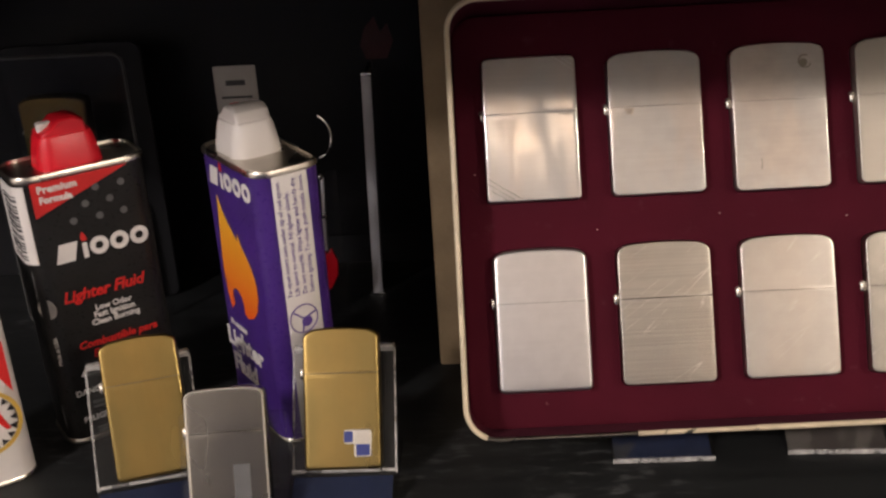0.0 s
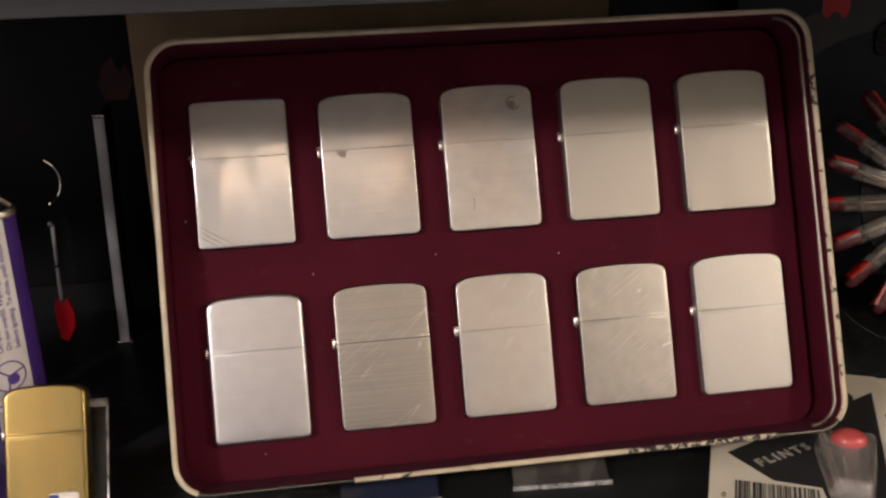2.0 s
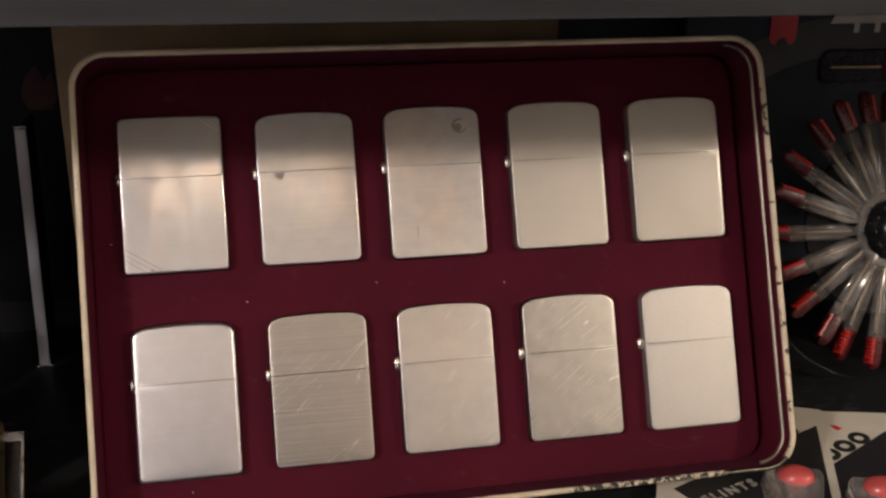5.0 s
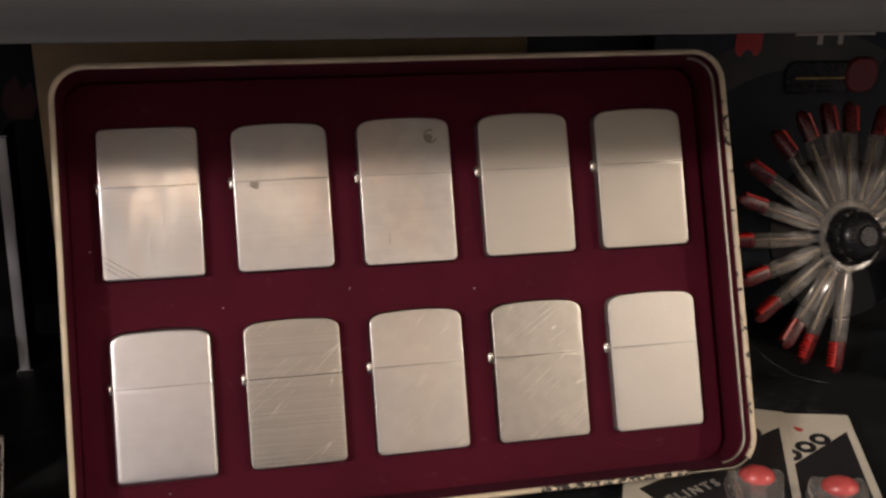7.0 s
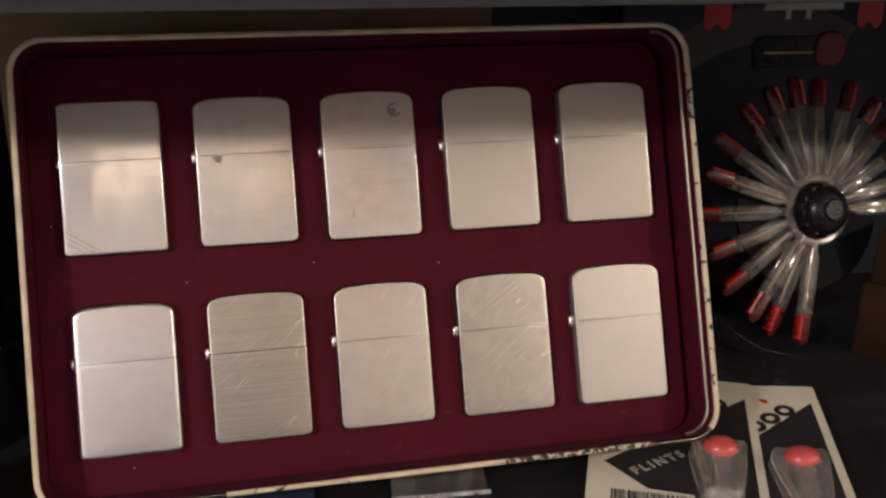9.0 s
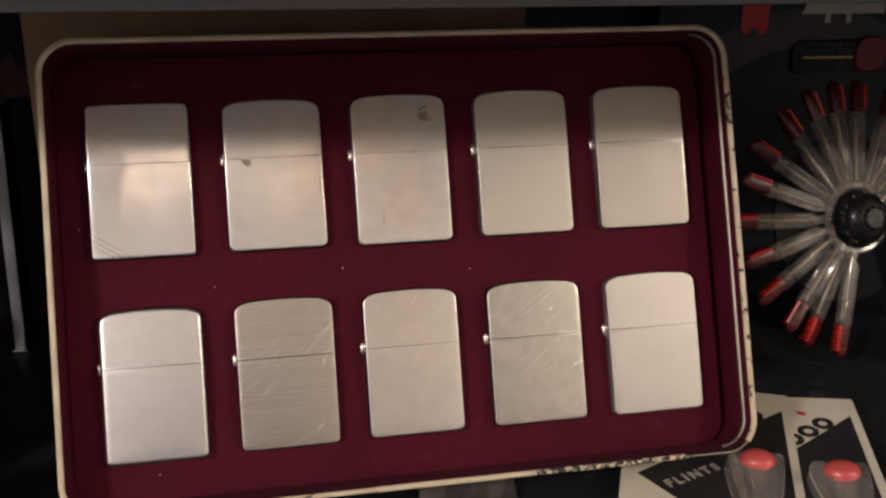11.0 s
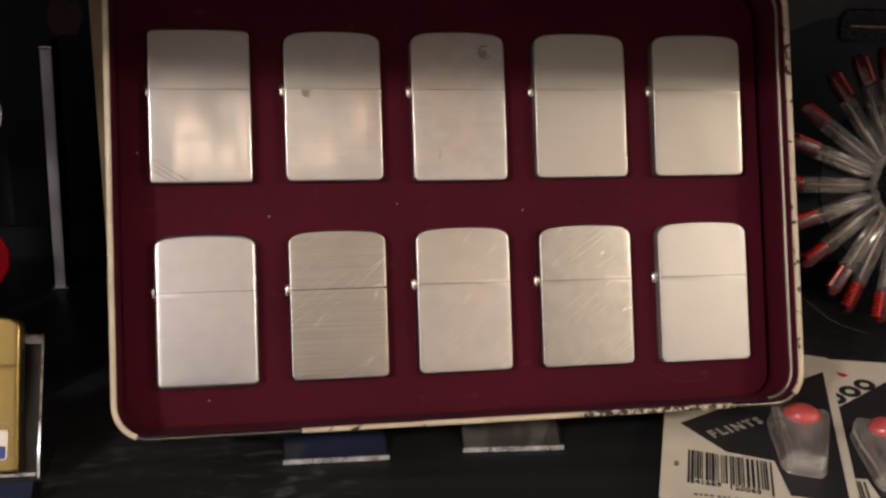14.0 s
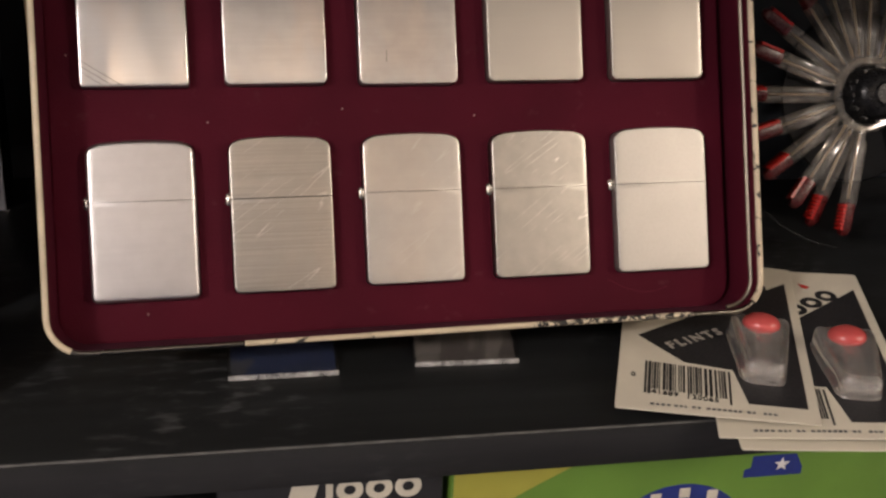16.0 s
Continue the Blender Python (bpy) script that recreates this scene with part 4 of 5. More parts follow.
purple = can("fluid_can", pose(-0.2182, 0.0975, 0, 0, 0, -53), "purple lighter fluid can with flame print and white nozzle", M_PURPLE, M_WHITE_PLASTIC, "white plastic nozzle", M_RED_PLASTIC, -9.0)
logo(purple, (-18.5 * mm, F, 114.2 * mm), 1.06 * mm, M_WHITE_PRINT, M_RED_PRINT)
fl = [(-13.8, 54.1), (-16.4, 62), (-17.4, 70), (-17.5, 78), (-16, 90), (-14.6, 100), (-13.5, 109.3), (-10.5, 103), (-5.5, 98), (0.2, 93.2), (1.6, 91), (3.2, 95.6), (5.5, 90.5), (10.5, 86), (14.6, 80), (16.6, 75), (16.6, 69), (14, 62), (9, 57), (3.2, 54.6), (-0.5, 56.2), (0.4, 59.5), (-1.2, 63.6), (-4.4, 66), (-6.9, 66.5), (-9.8, 65), (-11, 61), (-10.4, 57.5)]
part("flame", flat([(x * mm, z * mm) for x, z in fl], F), M_FLAME, purple, "orange and yellow flame", False)
lettering("Premium", 4.2 * mm, M_WHITE_PRINT, purple, (-18 * mm, F - 0.1 * mm, 45.0 * mm), width=0.00015, spread=1.1)
lettering("Lighter", 13.0 * mm, M_WHITE_PRINT, purple, (-24.4 * mm, F - 0.1 * mm, 33.2 * mm), width=0.0004)
lettering("Fluid", 13.0 * mm, M_WHITE_PRINT, purple, (-21.0 * mm, F - 0.1 * mm, 20.4 * mm), width=0.0004)
panel = part("side_panel", block(28.6 * mm, 28.95 * mm, -8.5 * mm, 7.6 * mm, 3 * mm, 126.4 * mm, 0.1 * mm), M_WHITE_PRINT, purple, "white printed side panel")
for k, words in enumerate(("To open insert coin under tip of red spout.", "Lift spout to vertical. Fill lighter slowly.", "Do not overfill. Wipe lighter and hands dry", "before igniting. To close, push nozzle down.")):
    ob = lettering(words, 3.0 * mm, M_VIOLET_INK, panel, (0, 0, 0))
    ob.matrix_local = pose(29.05 * mm, (-5.4 + 3.55 * k) * mm, 71.4 * mm, 0, 0, 90) @ pose(0, 0, 0, 90, 0, 0) @ pose(0, 0, 0, 0, 0, 90)
rg = [(29.05 * mm, -1.2 * mm + 6.6 * mm * math.cos(a * math.pi / 12), 60.2 * mm + 6.6 * mm * math.sin(a * math.pi / 12)) for a in range(24)]
part("seal", tube(rg, 0.3 * mm, 5, True), M_VIOLET_INK, purple, "violet printed ring")
for a in (20, 140, 260):
    part("seal_mark", tube([(29.05 * mm, -1.2 * mm, 60.2 * mm), (29.05 * mm, (-1.2 + 6.3 * math.cos(radians(a))) * mm, (60.2 + 6.3 * math.sin(radians(a))) * mm)], 0.4 * mm, 5), M_VIOLET_INK, purple)
part("seal_mark", loft([[(29.0 * mm, 0.2 * mm + 2.6 * mm * math.cos(a), 58.6 * mm + 2.6 * mm * math.sin(a)) for a in [k * math.pi / 6 for k in range(12)]], [(29.2 * mm, 0.2 * mm + 2.4 * mm * math.cos(a), 58.6 * mm + 2.4 * mm * math.sin(a)) for a in [k * math.pi / 6 for k in range(12)]]]), M_VIOLET_INK, purple)

white = can("fluid_can", pose(-0.3555, 0.0450, 0, 0, 0, 36), "white old fluid can with red band and gold ring", M_WHITE_PRINT, M_RED_PLASTIC, "red plastic nozzle", M_WHITE_PLASTIC, 0, 62, 32, 90)
Fw = -16.1 * mm
part("red_band", flat([(4 * mm, 56 * mm), (14 * mm, 55 * mm), (24 * mm, 51 * mm), (28 * mm, 43.5 * mm), (28 * mm, 67 * mm), (16 * mm, 71 * mm), (4 * mm, 72 * mm)], Fw), M_RED_PRINT, white, "red printed band", False)
rim_o, rim_i = arc(14 * mm, 32 * mm, 15.4 * mm, 0, 360, 28)[:-1], arc(14 * mm, 32 * mm, 13.6 * mm, 0, 360, 28)[:-1]
part("gold_ring", loft([back(rim_o, Fw), back(rim_o, Fw - 0.2 * mm), back(rim_i, Fw - 0.2 * mm), back(rim_i, Fw)], (False, False)), M_GOLD_INK, white, "thin gold ring", False)
for a in range(0, 360, 20):
    teeth = [(14 + rr * math.cos(radians(a + da)), 32 + rr * math.sin(radians(a + da))) for rr, da in ((13.2, -7), (13.2, 7), (10.4, 0))]
    part("tooth", flat([(x * mm, z * mm) for x, z in teeth], Fw), M_BLACK_PRINT, white, "", False)
part("red_mark", flat([(13 * mm, 27 * mm), (17 * mm, 27 * mm), (19 * mm, 32 * mm), (22 * mm, 27 * mm), (24 * mm, 27 * mm), (20 * mm, 37 * mm), (17 * mm, 37 * mm)], Fw), M_RED_PRINT, white, "red printed mark", False)

# ---- carton behind the tin ----
root = thing("carton", pose(-0.044, 0.1655, 0), "plain brown cardboard carton behind the tin", "box")
part("box", block(-0.104, 0.104, -0.030, 0.030, 0, 0.196, 0.0012), M_CARTON, root)
part("flap", block(-0.103, 0.103, -0.0295, 0.0, 0.1965, 0.198, 0.0004), M_CARTON, root, "folded top flap")

# ---- things at the back, beside the cans ----
root = thing("sign_holder", pose(-0.1874, 0.224, 0, 0, 1.5, 0), "black sign holder with a white edge strip", "sign holder")
part("edge_strip", block(-2.7 * mm, 2.7 * mm, -2 * mm, 0, 0, 129 * mm, 0.4 * mm), M_STRIP, root, "white edge strip")
part("panel", block(-2.7 * mm, -0.3 * mm, 0.3 * mm, 36 * mm, 0, 128 * mm, 0.4 * mm), M_BACK, root, "black panel")
part("strip_cap", block(-3 * mm, 3 * mm, -2.4 * mm, 1 * mm, 129.2 * mm, 130.6 * mm, 0.3 * mm), M_CHROME, root, "bright strip end")
part("strip_cap", block(-4 * mm, 4.5 * mm, -3 * mm, 1 * mm, 0, 1.2 * mm, 0.3 * mm), M_CHROME, root, "bright strip end")

root = thing("back_poster", pose(-0.20, DEPTH - 0.003, 0.02), "black card with a dark red flame on the back panel", "poster")
part("sheet", block(-0.2, 0.06, -0.001, 0.002, 0, 0.18, 0.0004), M_BACK, root)
part("flame", flat([(12 * mm, 108 * mm), (24 * mm, 108 * mm), (28 * mm, 118 * mm), (25 * mm, 128 * mm), (21 * mm, 123 * mm), (18 * mm, 132 * mm), (12 * mm, 126 * mm), (9 * mm, 116 * mm)], -0.0012), M_RED_SHADED, root, "dark red flame", False)

root = thing("key_ring", pose(-0.2072, 0.196, 0), "chrome key ring pendant with red drop in a clear holder", "key ring")
hook = [(-5 * mm + 10 * mm * math.cos(radians(a)), 4 * mm, 103 * mm + 12 * mm * math.sin(radians(a))) for a in range(-75, 80, 12)]
part("hook", tube(hook, 0.6 * mm, 8), M_CHROME, root, "open chrome hook")
# pale paint stands for the lamp light on the chrome
part("rod", tube([(-1.4 * mm, 0, 82 * mm), (-2.6 * mm, 0, 60 * mm), (-3.2 * mm, 0, 40 * mm)], 1.0 * mm, 8), M_STRIP, root, "chrome rod painted pale as if lit")
for z in (82, 60):
    k = part("ball", lathe([(0.1 * mm, -1.9 * mm), (1.5 * mm, -1.2 * mm), (1.9 * mm, 0), (1.5 * mm, 1.2 * mm), (0.1 * mm, 1.9 * mm)], 12), M_CHROME, root, "bright ball joint")
    k.matrix_local = pose(-2.4 * mm, 0, z * mm)
drop = [(x * 1.2 - 4.5 * mm, z * 1.25 - 9 * mm) for x, z in [(-2 * mm, 22 * mm), (1.5 * mm, 20 * mm), (5.5 * mm, 27 * mm), (6 * mm, 34 * mm), (3.4 * mm, 40 * mm), (1.4 * mm, 37.5 * mm), (-1 * mm, 40.5 * mm), (-2.6 * mm, 34 * mm)]]
part("drop", slab(drop, -1.2 * mm, 1.2 * mm, 0.8 * mm, "y"), M_RED_PLASTIC, root, "red enamel drop")
k = part("holder", block(-4 * mm, 6 * mm, 1.8 * mm, 4 * mm, 0, 84 * mm, 0.5 * mm), M_ACRYLIC, root, "clear holder")
k.visible_shadow = False

root = thing("price_card", pose(-0.2335, 0.137, -0.008), "grey printed card standing behind a fluid can", "card")
part("card", slab(rounded(19.5 * mm, 157 * mm, 0.6 * mm, 2, 0, 86.5 * mm), 0, 0.6 * mm, 0.15 * mm, "y", 2), M_GREY_CARD, root)
for z, wd in ((156, 9), (150, 14), (146, 13), (142, 14), (138, 12)):
    part("print_line", flat([(-wd / 2 * mm, z * mm), (wd / 2 * mm, z * mm), (wd / 2 * mm, (z + (2.4 if z == 156 else 1)) * mm), (-wd / 2 * mm, (z + (2.4 if z == 156 else 1)) * mm)], 0), M_BLACK_PRINT, root, "unreadable print", False)

root = thing("display_case", pose(-0.345, 0.200, 0), "dark clear display case with rounded top corners", "display case")
out = rounded(0.078, 0.152, 0.006, 5, 0, 0.076)
k = part("front_pane", slab(out, 0, 0.002, 0.0006, "y", 2), M_PANE, root, "clear front pane")
k.visible_shadow = False
pth = [(x, -0.0005, z) for x, z in out]
# highlight along the case edge, put into the frame's grey
part("frame", tube(pth, 0.9 * mm, 6, True), M_ARC_GREY, root, "thin edge, grey for its highlight")
part("back_board", slab(out, 0.03, 0.032, 0.0006, "y", 2), M_BACK, root, "black back board")
lighter("old_lighter", pose(-0.3505, 0.206, 0.072), "dull brass lighter inside the dark case", M_BRASS_OLD, 36, 57, 11, 3.5, 1.6, 36, 1.2)
root = thing("case_block", pose(-0.3505, 0.2115, 0), "black block under the brass lighter", "block")
part("block", block(-0.022, 0.022, -0.008, 0.016, 0, 0.072, 0.001), M_BACK, root)


# ---- carded flints ----
def flint_card(m, label, full=True, words=True):
    root = thing("flint_card", m, label, "flint card", "flint cards")
    w, l = (76 * mm, 137 * mm) if full else (75.5 * mm, 90 * mm)
    part("card", slab([(0.6 * mm, -1.2 * mm), (30 * mm, 1.6 * mm), (75.2 * mm, 6.6 * mm), (w, 7.4 * mm), (w, l - mm), (w - mm, l), (mm, l), (0, l - mm), (0, -0.6 * mm)], -0.6 * mm, 0, 0.2 * mm, n=2), M_CARD, root, "cream printed card")
    if not full:
        return root
    part("black_field", flat_up([(u * mm, v * mm) for u, v in ((72, 16), (72, 121), (7, 55), (26, 38), (45, 37), (50, 14))]), M_BLACK_PRINT, root, "black printed field", False)
    if words:
        lettering("FLINTS", 7.0 * mm, M_CARD_INK, root, (20.8 * mm, 47.0 * mm, 0.35 * mm), turn=41, lying=True, width=0.00022, spread=1.42)
    random.seed(7)
    u = 10.5
    while u < 43:
        wd = random.choice((0.35, 0.5, 0.8, 1.1))
        low = 11.5 if u < 12 or 26 < u < 27.5 or u > 41.5 else 15.2
        part("bar", flat_up([(u * mm, low * mm), ((u + wd) * mm, low * mm), ((u + wd) * mm, 35 * mm), (u * mm, 35 * mm)]), M_BLACK_PRINT, root, "", False)
        u += wd + random.choice((0.4, 0.5, 0.8, 1.0))
    lettering("0", 4.2 * mm, M_BLACK_PRINT, root, (5 * mm, 22 * mm, 0.2 * mm), lying=True)
    lettering("41689", 4.2 * mm, M_BLACK_PRINT, root, (13.2 * mm, 11.6 * mm, 0.2 * mm), lying=True)
    lettering("20065", 4.2 * mm, M_BLACK_PRINT, root, (28.5 * mm, 11.6 * mm, 0.2 * mm), lying=True)
    for a, b in ((13, 14.6), (15.2, 16.4), (17, 18.6), (19.2, 20.6), (22, 23.4), (24, 25.2), (25.8, 26.6), (28.6, 30), (30.6, 31.8), (34, 35.4), (36, 37.4), (38, 39.3), (40, 41.3), (42, 43.3), (43.9, 45.2), (45.8, 47), (49, 50.3), (50.9, 52), (55, 56.2), (56.8, 58), (58.6, 60)):
        part("print_line", flat_up([(a * mm, (2.4 + 0.1 * a) * mm), (b * mm, (2.4 + 0.1 * b) * mm), (b * mm, (3.6 + 0.1 * b) * mm), (a * mm, (3.6 + 0.1 * a) * mm)]), M_GREY_PRINT, root, "unreadable print", False)
    logo(root, (30 * mm, 80.5 * mm, 0), 1.25 * mm, M_BLACK_PRINT, M_RED_PRINT, 43, True, 33.5, 4.5)
    # clear dispenser with a red cap
    body = [(-4.5, -0.5), (4.5, -0.5), (7.4, 0.8), (8.6, 3.5), (9.2, 9), (11.3, 24), (12.6, 36), (12.0, 40), (9.5, 41.5), (7, 41), (-7, 41), (-9.5, 41.5), (-12.0, 40), (-12.6, 36), (-11.3, 24), (-9.2, 9), (-8.6, 3.5), (-7.4, 0.8)]
    body = [(x * mm, y * mm) for x, y in body]
    place = pose(56.0 * mm, 28.5 * mm, 0.3 * mm)
    rings = [up(inset(body, 0.4 * mm), 0), up(body, 1 * mm), up(inset(body, 0.6 * mm), 7 * mm), up(inset(body, 1.6 * mm), 9 * mm), up(inset(body, 3.4 * mm), 9.8 * mm)]
    b = part("dispenser", loft(rings), M_PLASTIC, root, "clear plastic flint dispenser")
    b.matrix_local = place
    b.visible_shadow = False
    for x0, x1, low, high, r in ((-7.0, -11.2, 4, 37, 0.8), (-2.2, -2.8, 7, 27, 1.3), (2.4, 3.2, 7, 27, 0.8), (7.0, 11.2, 4, 37, 0.8)):
        k = part("rib", tube([(x0 * mm, low * mm, 8.4 * mm), ((x0 + x1) / 2 * mm, (low + high) / 2 * mm, 9.2 * mm), (x1 * mm, high * mm, 8.2 * mm)], r * mm, 8), M_MILKY, b, "moulded rib")
        k.visible_shadow = False
    # highlights round the clear body, drawn as thin milky lines
    for lift, inward in ((1.0, 0.0), (8.8, 1.4)):
        k = part("edge_glint", tube([(x, y, lift * mm) for x, y in inset(body, inward * mm)], 0.42 * mm, 6, True), M_MILKY, b, "milky line painted in as edge highlight")
        k.visible_shadow = False
    k = part("inner_channel", slab(rounded(6.4 * mm, 25 * mm, 2.4 * mm, 4, 0, 20 * mm), 1.5 * mm, 7.5 * mm, 1.2 * mm), M_MILKY, b, "clear channel for the flints")
    k.visible_shadow = False
    k = part("foot", slab(rounded(15 * mm, 7 * mm, 3.2 * mm, 5, 0, 3.8 * mm), 0.8 * mm, 6.5 * mm, 2.2 * mm), M_PLASTIC, b, "thick clear foot")
    k.visible_shadow = False
    k = part("cap", lathe([(8.9 * mm, -0.2 * mm), (9.1 * mm, 0.3 * mm), (8.8 * mm, 1.4 * mm), (7.8 * mm, 2.8 * mm), (5.6 * mm, 4.0 * mm), (2.8 * mm, 4.7 * mm), (0.2 * mm, 4.9 * mm)], 28, 0.86, 0.68), M_RED_CAP, b, "red domed cap")
    k.matrix_local = pose(0, 32.6 * mm, 9.0 * mm)
    return root


flint_card(pose(0.1115, -0.0195, 0.0016, 0, 0, -13), "cream flint card at the bottom of the pile", False)
flint_card(pose(0.1056, -0.0125, 0.0024, 1.6, -3.4, -18), "cream and black flint card with red-capped dispenser, tilted", words=False)
flint_card(pose(0.0705, 0.0045, 0.0070, 1.0, 0, -21.5), "cream and black flint card with red-capped dispenser on top")


# ---- fan of tubes on the display board ----
root = thing("display_board", pose(0.262, 0.243, 0), "dark navy display board with cream and red print", "display board")
part("board", slab(rounded(0.24, 0.208, 0.002, 3, 0.02, 0.104), 0, 0.003, 0.0006, "y", 2), M_NAVY, root)
sec = arc(-8 * mm, 68 * mm, 106 * mm, 60, 185, 24) + arc(-8 * mm, 68 * mm, 84 * mm, 185, 60, 24)
part("grey_sector", flat(sec, 0), M_ARC_GREY, root, "grey printed arc", False)
for x in (-43.7, 52):
    part("red_flame", flat([((x + u) * mm, v * mm) for u, v in ((-8, 178), (-8, 163), (-6.2, 160), (-4, 159.2), (-2.4, 162), (0, 163.2), (2.4, 162), (4, 159.2), (6.2, 160), (8, 163), (8, 178))], -0.0006), M_RED_PRINT, root, "red printed shape", False)
part("logo_shape", flat([(-16 * mm, 170.4 * mm), (34 * mm, 170.4 * mm), (34 * mm, 180 * mm), (-12 * mm, 180 * mm)], -0.0006), M_CARD, root, "cream logo bar", False)
for x in (0.0, 12.6):
    part("logo_shape", flat([((x - 1.6) * mm, 165.2 * mm), ((x + 1.6) * mm, 165.2 * mm), ((x + 1.6) * mm, 170.4 * mm), ((x - 1.6) * mm, 170.4 * mm)], -0.0006), M_CARD, root, "cream logo bar", False)
k = part("printed_tube", slab(rounded(44 * mm, 19 * mm, 5 * mm, 4, 3 * mm, 146.2 * mm), -2 * mm, 0, 0.8 * mm, "y", 2), M_HUB, root, "dark tube on the board")
part("tube_wick", flat([(-12.8 * mm, 145.6 * mm), (18 * mm, 145.4 * mm), (18 * mm, 146.5 * mm), (-12.8 * mm, 146.7 * mm)], -2.1 * mm), M_GOLD_INK, root, "yellow line in the tube", False)
part("red_disc", slab(rounded(20 * mm, 21 * mm, 8 * mm, 6, 28.6 * mm, 147.5 * mm), -3.5 * mm, 0, 1.5 * mm, "y", 3), M_RED_DISC_SHADED, root, "red cap of the tube")

FAN = look((0.2460, 0.1590, 0.0790), (0.2460 + 0.1, 0.1590 - 0.93, 0.0790 + 0.34))
root = thing("tube_rack", FAN, "round rack of clear red-capped tubes with a black hub", "tube rack")
# looking along the rack's own -z gives its front
k = part("disc", lathe([(0.2 * mm, 6 * mm), (43 * mm, 6 * mm), (44 * mm, 7 * mm), (43 * mm, 8 * mm), (0.2 * mm, 8 * mm)], 48), M_DISC, root, "black backing disc")
hub = part("hub", lathe([(0.2 * mm, -17 * mm), (5 * mm, -17 * mm), (6 * mm, -15.5 * mm), (8 * mm, -15 * mm), (11 * mm, -13.5 * mm), (13 * mm, -10 * mm), (13.6 * mm, -4 * mm), (13.6 * mm, 5 * mm), (0.2 * mm, 5 * mm)], 32), M_HUB, root, "black turned hub")
ticks = [(math.cos(radians(a)), math.sin(radians(a))) for a in range(0, 360, 30)]
for c, s in ticks:
    part("hub_lug", block(-1.3 * mm + 13 * mm * c, 1.3 * mm + 13 * mm * c, -1.3 * mm + 13 * mm * s, 1.3 * mm + 13 * mm * s, -10 * mm, 0, 0.5 * mm), M_HUB, hub)
random.seed(11)
tube_body = cap_body = pin_body = None
for turn in (-2, 12, 26, 41, 55, 69, 83, 97, 110, 127, 143, 160, 178, 195, 211, 227, 242, 257):
    # the rack's own x runs to the viewer's left
    a = 180 - turn + random.uniform(-0.8, 0.8)
    m = pose(0, 0, random.uniform(-3.5, 0) * mm, 0, 0, a) @ pose(0, 0, 0, 0, random.uniform(-4, 4), 0) @ pose(0, 0, 0, random.uniform(-25, 25), 0, 0)
    if tube_body is None:
        o = rounded(8.4 * mm, 5.0 * mm, 1.5 * mm, 3)
        o2 = rounded(5.0 * mm, 3.6 * mm, 1.2 * mm, 3)
        tube_body = part("tube", loft([[(16 * mm, y, z) for y, z in o2], [(22 * mm, y, z) for y, z in o2], [(25 * mm, y, z) for y, z in o], [(56 * mm, y, z) for y, z in o], [(57 * mm, y, z) for y, z in inset(o, 0.8 * mm)]]), M_AMBER, root, "clear plastic tube")
        o3 = rounded(6.8 * mm, 5.8 * mm, 1.8 * mm, 3)
        cap_body = part("cap", loft([[(55 * mm, y, z) for y, z in inset(o3, 1 * mm)], [(55.6 * mm, y, z) for y, z in o3], [(68 * mm, y, z) for y, z in o3], [(71 * mm, y, z) for y, z in inset(o3, 1.2 * mm)], [(72 * mm, y, z) for y, z in inset(o3, 2.6 * mm)]]), M_RED_DARK, tube_body, "dark red plastic cap")
        rod_body = part("rod", tube([(20 * mm, 0, 0.6 * mm), (53 * mm, 0, 0.6 * mm)], 0.75 * mm, 6), M_ROD, tube_body, "pale rod inside the tube")
        rib = bmesh.new()
        for q in range(7):
            tube([(57 * mm + q * 1.9 * mm, 3.2 * mm, -3.0 * mm), (57 * mm + q * 1.9 * mm, 3.6 * mm, 2.2 * mm)], 0.85 * mm, 6, False, rib)
        rib_body = part("cap_ribs", rib, M_RED_RIB, tube_body, "bright ribbed edge")
        obs = (tube_body, cap_body, rod_body, rib_body)
    else:
        obs = []
        for src in (tube_body, cap_body, rod_body, rib_body):
            c = src.copy()
            scene.collection.objects.link(c)
            if obs:
                c.parent = obs[0]
            obs.append(c)
    obs[0].matrix_local = m
    obs[0].visible_shadow = False
edge = [(-78 * mm * math.cos(radians(a)), 78 * mm * math.sin(radians(a)), 5 * mm) for a in range(196, 262, 4)]
part("tray_edge", tube(edge, 0.5 * mm, 6), M_ACRYLIC, root, "clear edge of the round tray").visible_shadow = False
ringpts = [(17 * mm * math.cos(radians(a)), 17 * mm * math.sin(radians(a)), -2 * mm) for a in range(0, 360, 15)]
k = part("collar", tube(ringpts, 2.2 * mm, 8, True), M_AMBER, root, "clear plastic collar round the hub")
k.visible_shadow = False

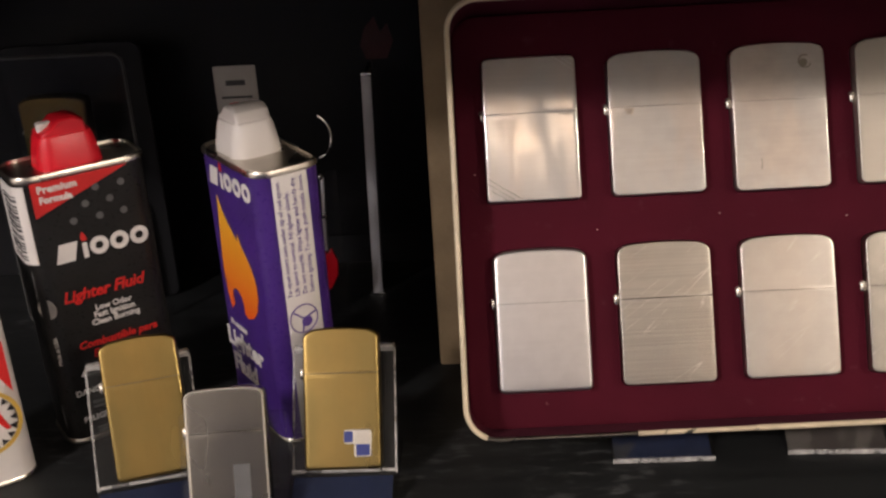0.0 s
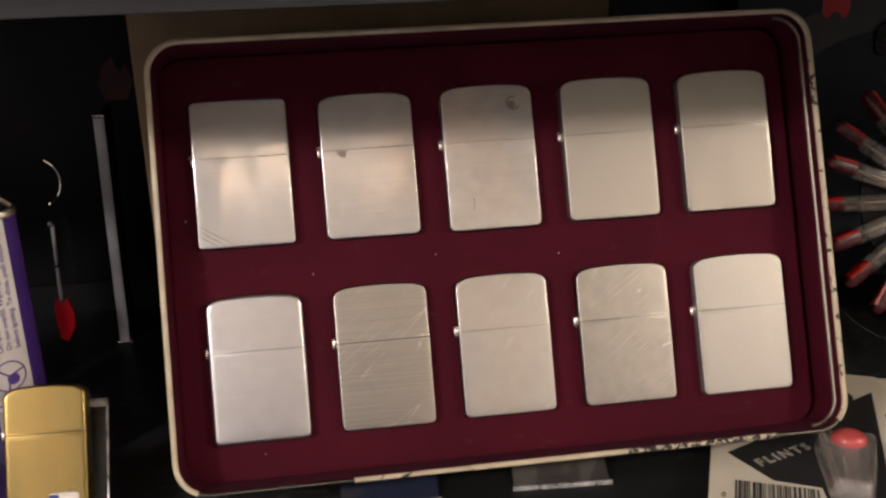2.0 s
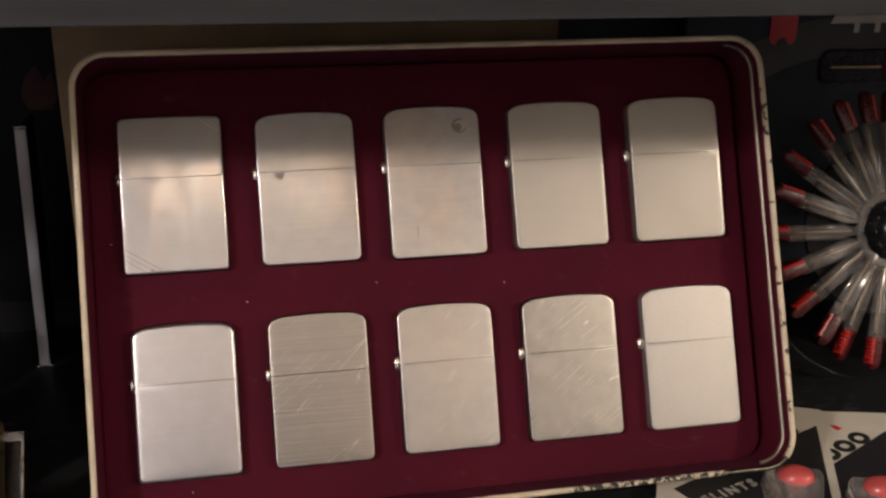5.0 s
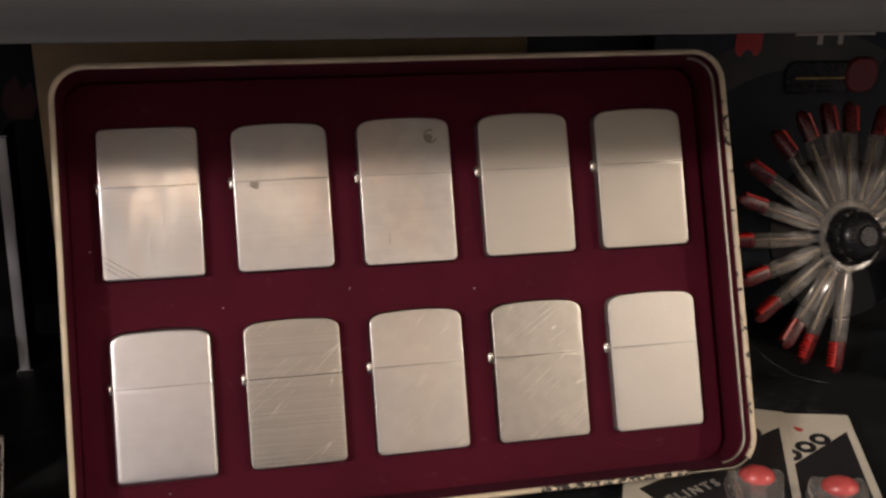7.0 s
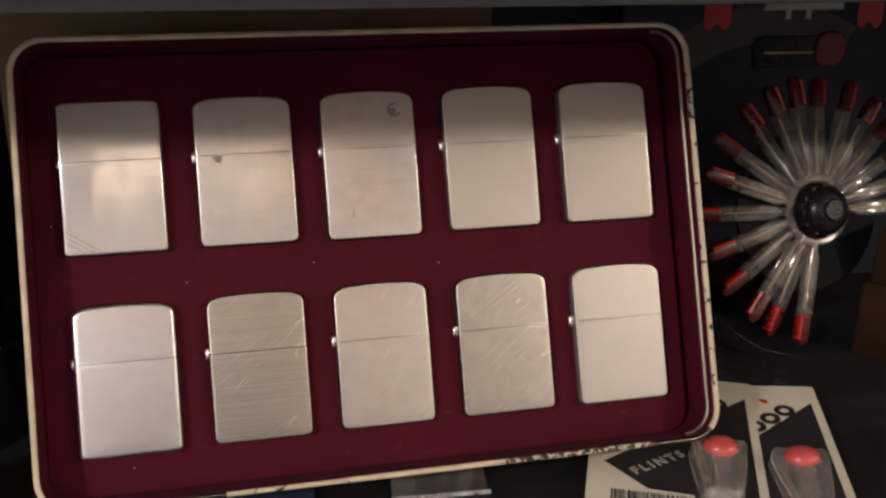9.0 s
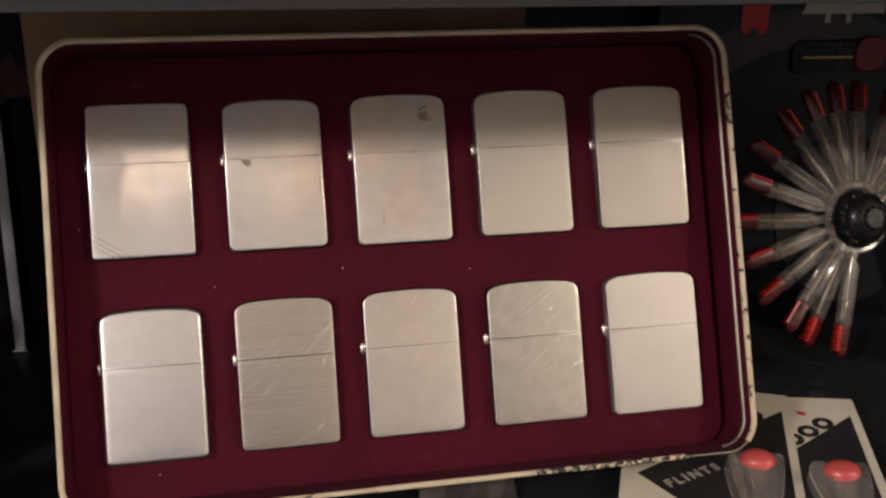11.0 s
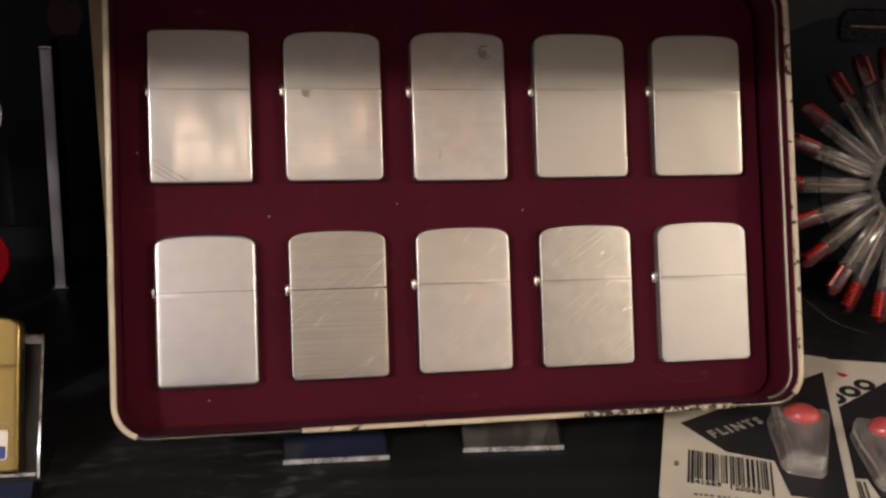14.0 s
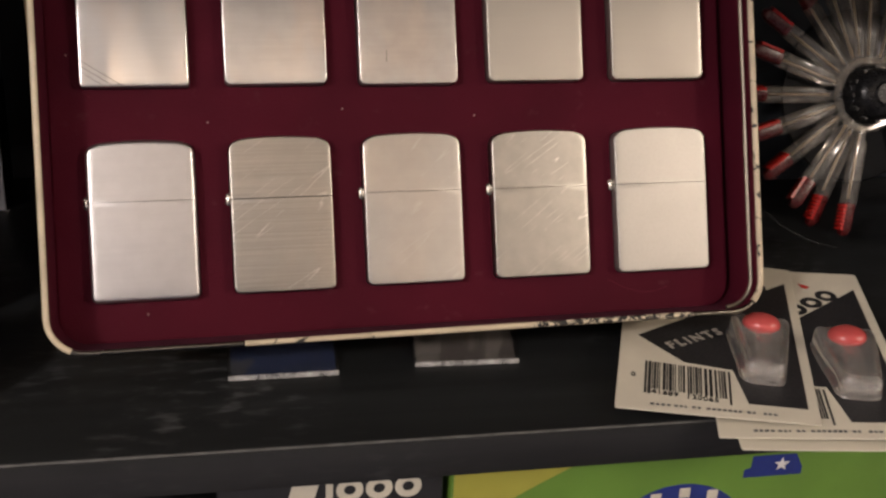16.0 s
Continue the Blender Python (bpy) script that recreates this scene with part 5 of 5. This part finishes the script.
for z0, z1, dx in ((0.0, 0.042, 0.006), (0.0425, 0.072, 0.010)):
    root = thing("small_carton", pose(0.322 + dx, 0.128, z0, 0, 0, -46), "small brown cardboard carton in the dark corner", "box", "small cartons")
    part("box", block(-0.05, 0.05, -0.03, 0.03, 0, z1 - z0, 0.0012), M_CARTON_SHADED, root)
    part("tape", block(-0.0503, 0.0503, -0.006, 0.006, z1 - z0 - 0.0002, z1 - z0 + 0.0004, 0.0001), M_CARTON, root, "paper tape")

# ---- things on the shelf below ----
root = thing("black_package", pose(-0.03, 0.033, -0.2), "black package with a cream logo on the lower shelf", "package")
part("box", block(-0.048, 0.043, 0, 0.05, 0, 0.172, 0.001), M_BLACK_PRINT, root)
logo(root, (-21 * mm, 0, 148.5 * mm), 1.42 * mm, M_CARD, M_CARD)
root = thing("green_package", pose(0.14, 0.031, -0.2), "green package with yellow field and blue round logo", "package")
part("box", block(-0.124, 0.2, 0, 0.06, 0, 0.174, 0.001), M_GREEN, root)
part("yellow_field", flat([(-123 * mm, 130 * mm), (-90 * mm, 150 * mm), (-58 * mm, 168 * mm), (-70 * mm, 172 * mm), (-123 * mm, 172 * mm)], 0), M_YELLOW, root, "yellow field", False)
part("blue_disc", flat(arc(-22 * mm, 112 * mm, 34 * mm, 0, 350, 30), 0), M_BLUE, root, "round blue logo", False)
for u in (-34, -21, -8):
    part("logo_bar", flat([((u - 2.4) * mm, (139 - abs(u + 21) * 0.16) * mm), ((u + 2.4) * mm, (139 - abs(u + 21) * 0.16) * mm), ((u + 2.4) * mm, (144 - abs(u + 21) * 0.16) * mm), ((u - 2.4) * mm, (144 - abs(u + 21) * 0.16) * mm)], -0.0003), M_CARD, root, "cream bar", False)
part("blue_mark", flat([(5 * mm, 147 * mm), (32 * mm, 147 * mm), (32 * mm, 151 * mm), (28 * mm, 158 * mm), (8 * mm, 158 * mm), (8 * mm, 152 * mm), (5 * mm, 151 * mm)], 0), M_BLUE, root, "blue logo shape", False)
star = []
for i in range(10):
    rr = (3.6 if i % 2 == 0 else 1.5) * mm
    star.append((22 * mm + rr * math.cos(radians(90 + 36 * i)), 153 * mm + rr * math.sin(radians(90 + 36 * i))))
part("star", flat(star, -0.0003), M_WHITE_PRINT, root, "white star", False)
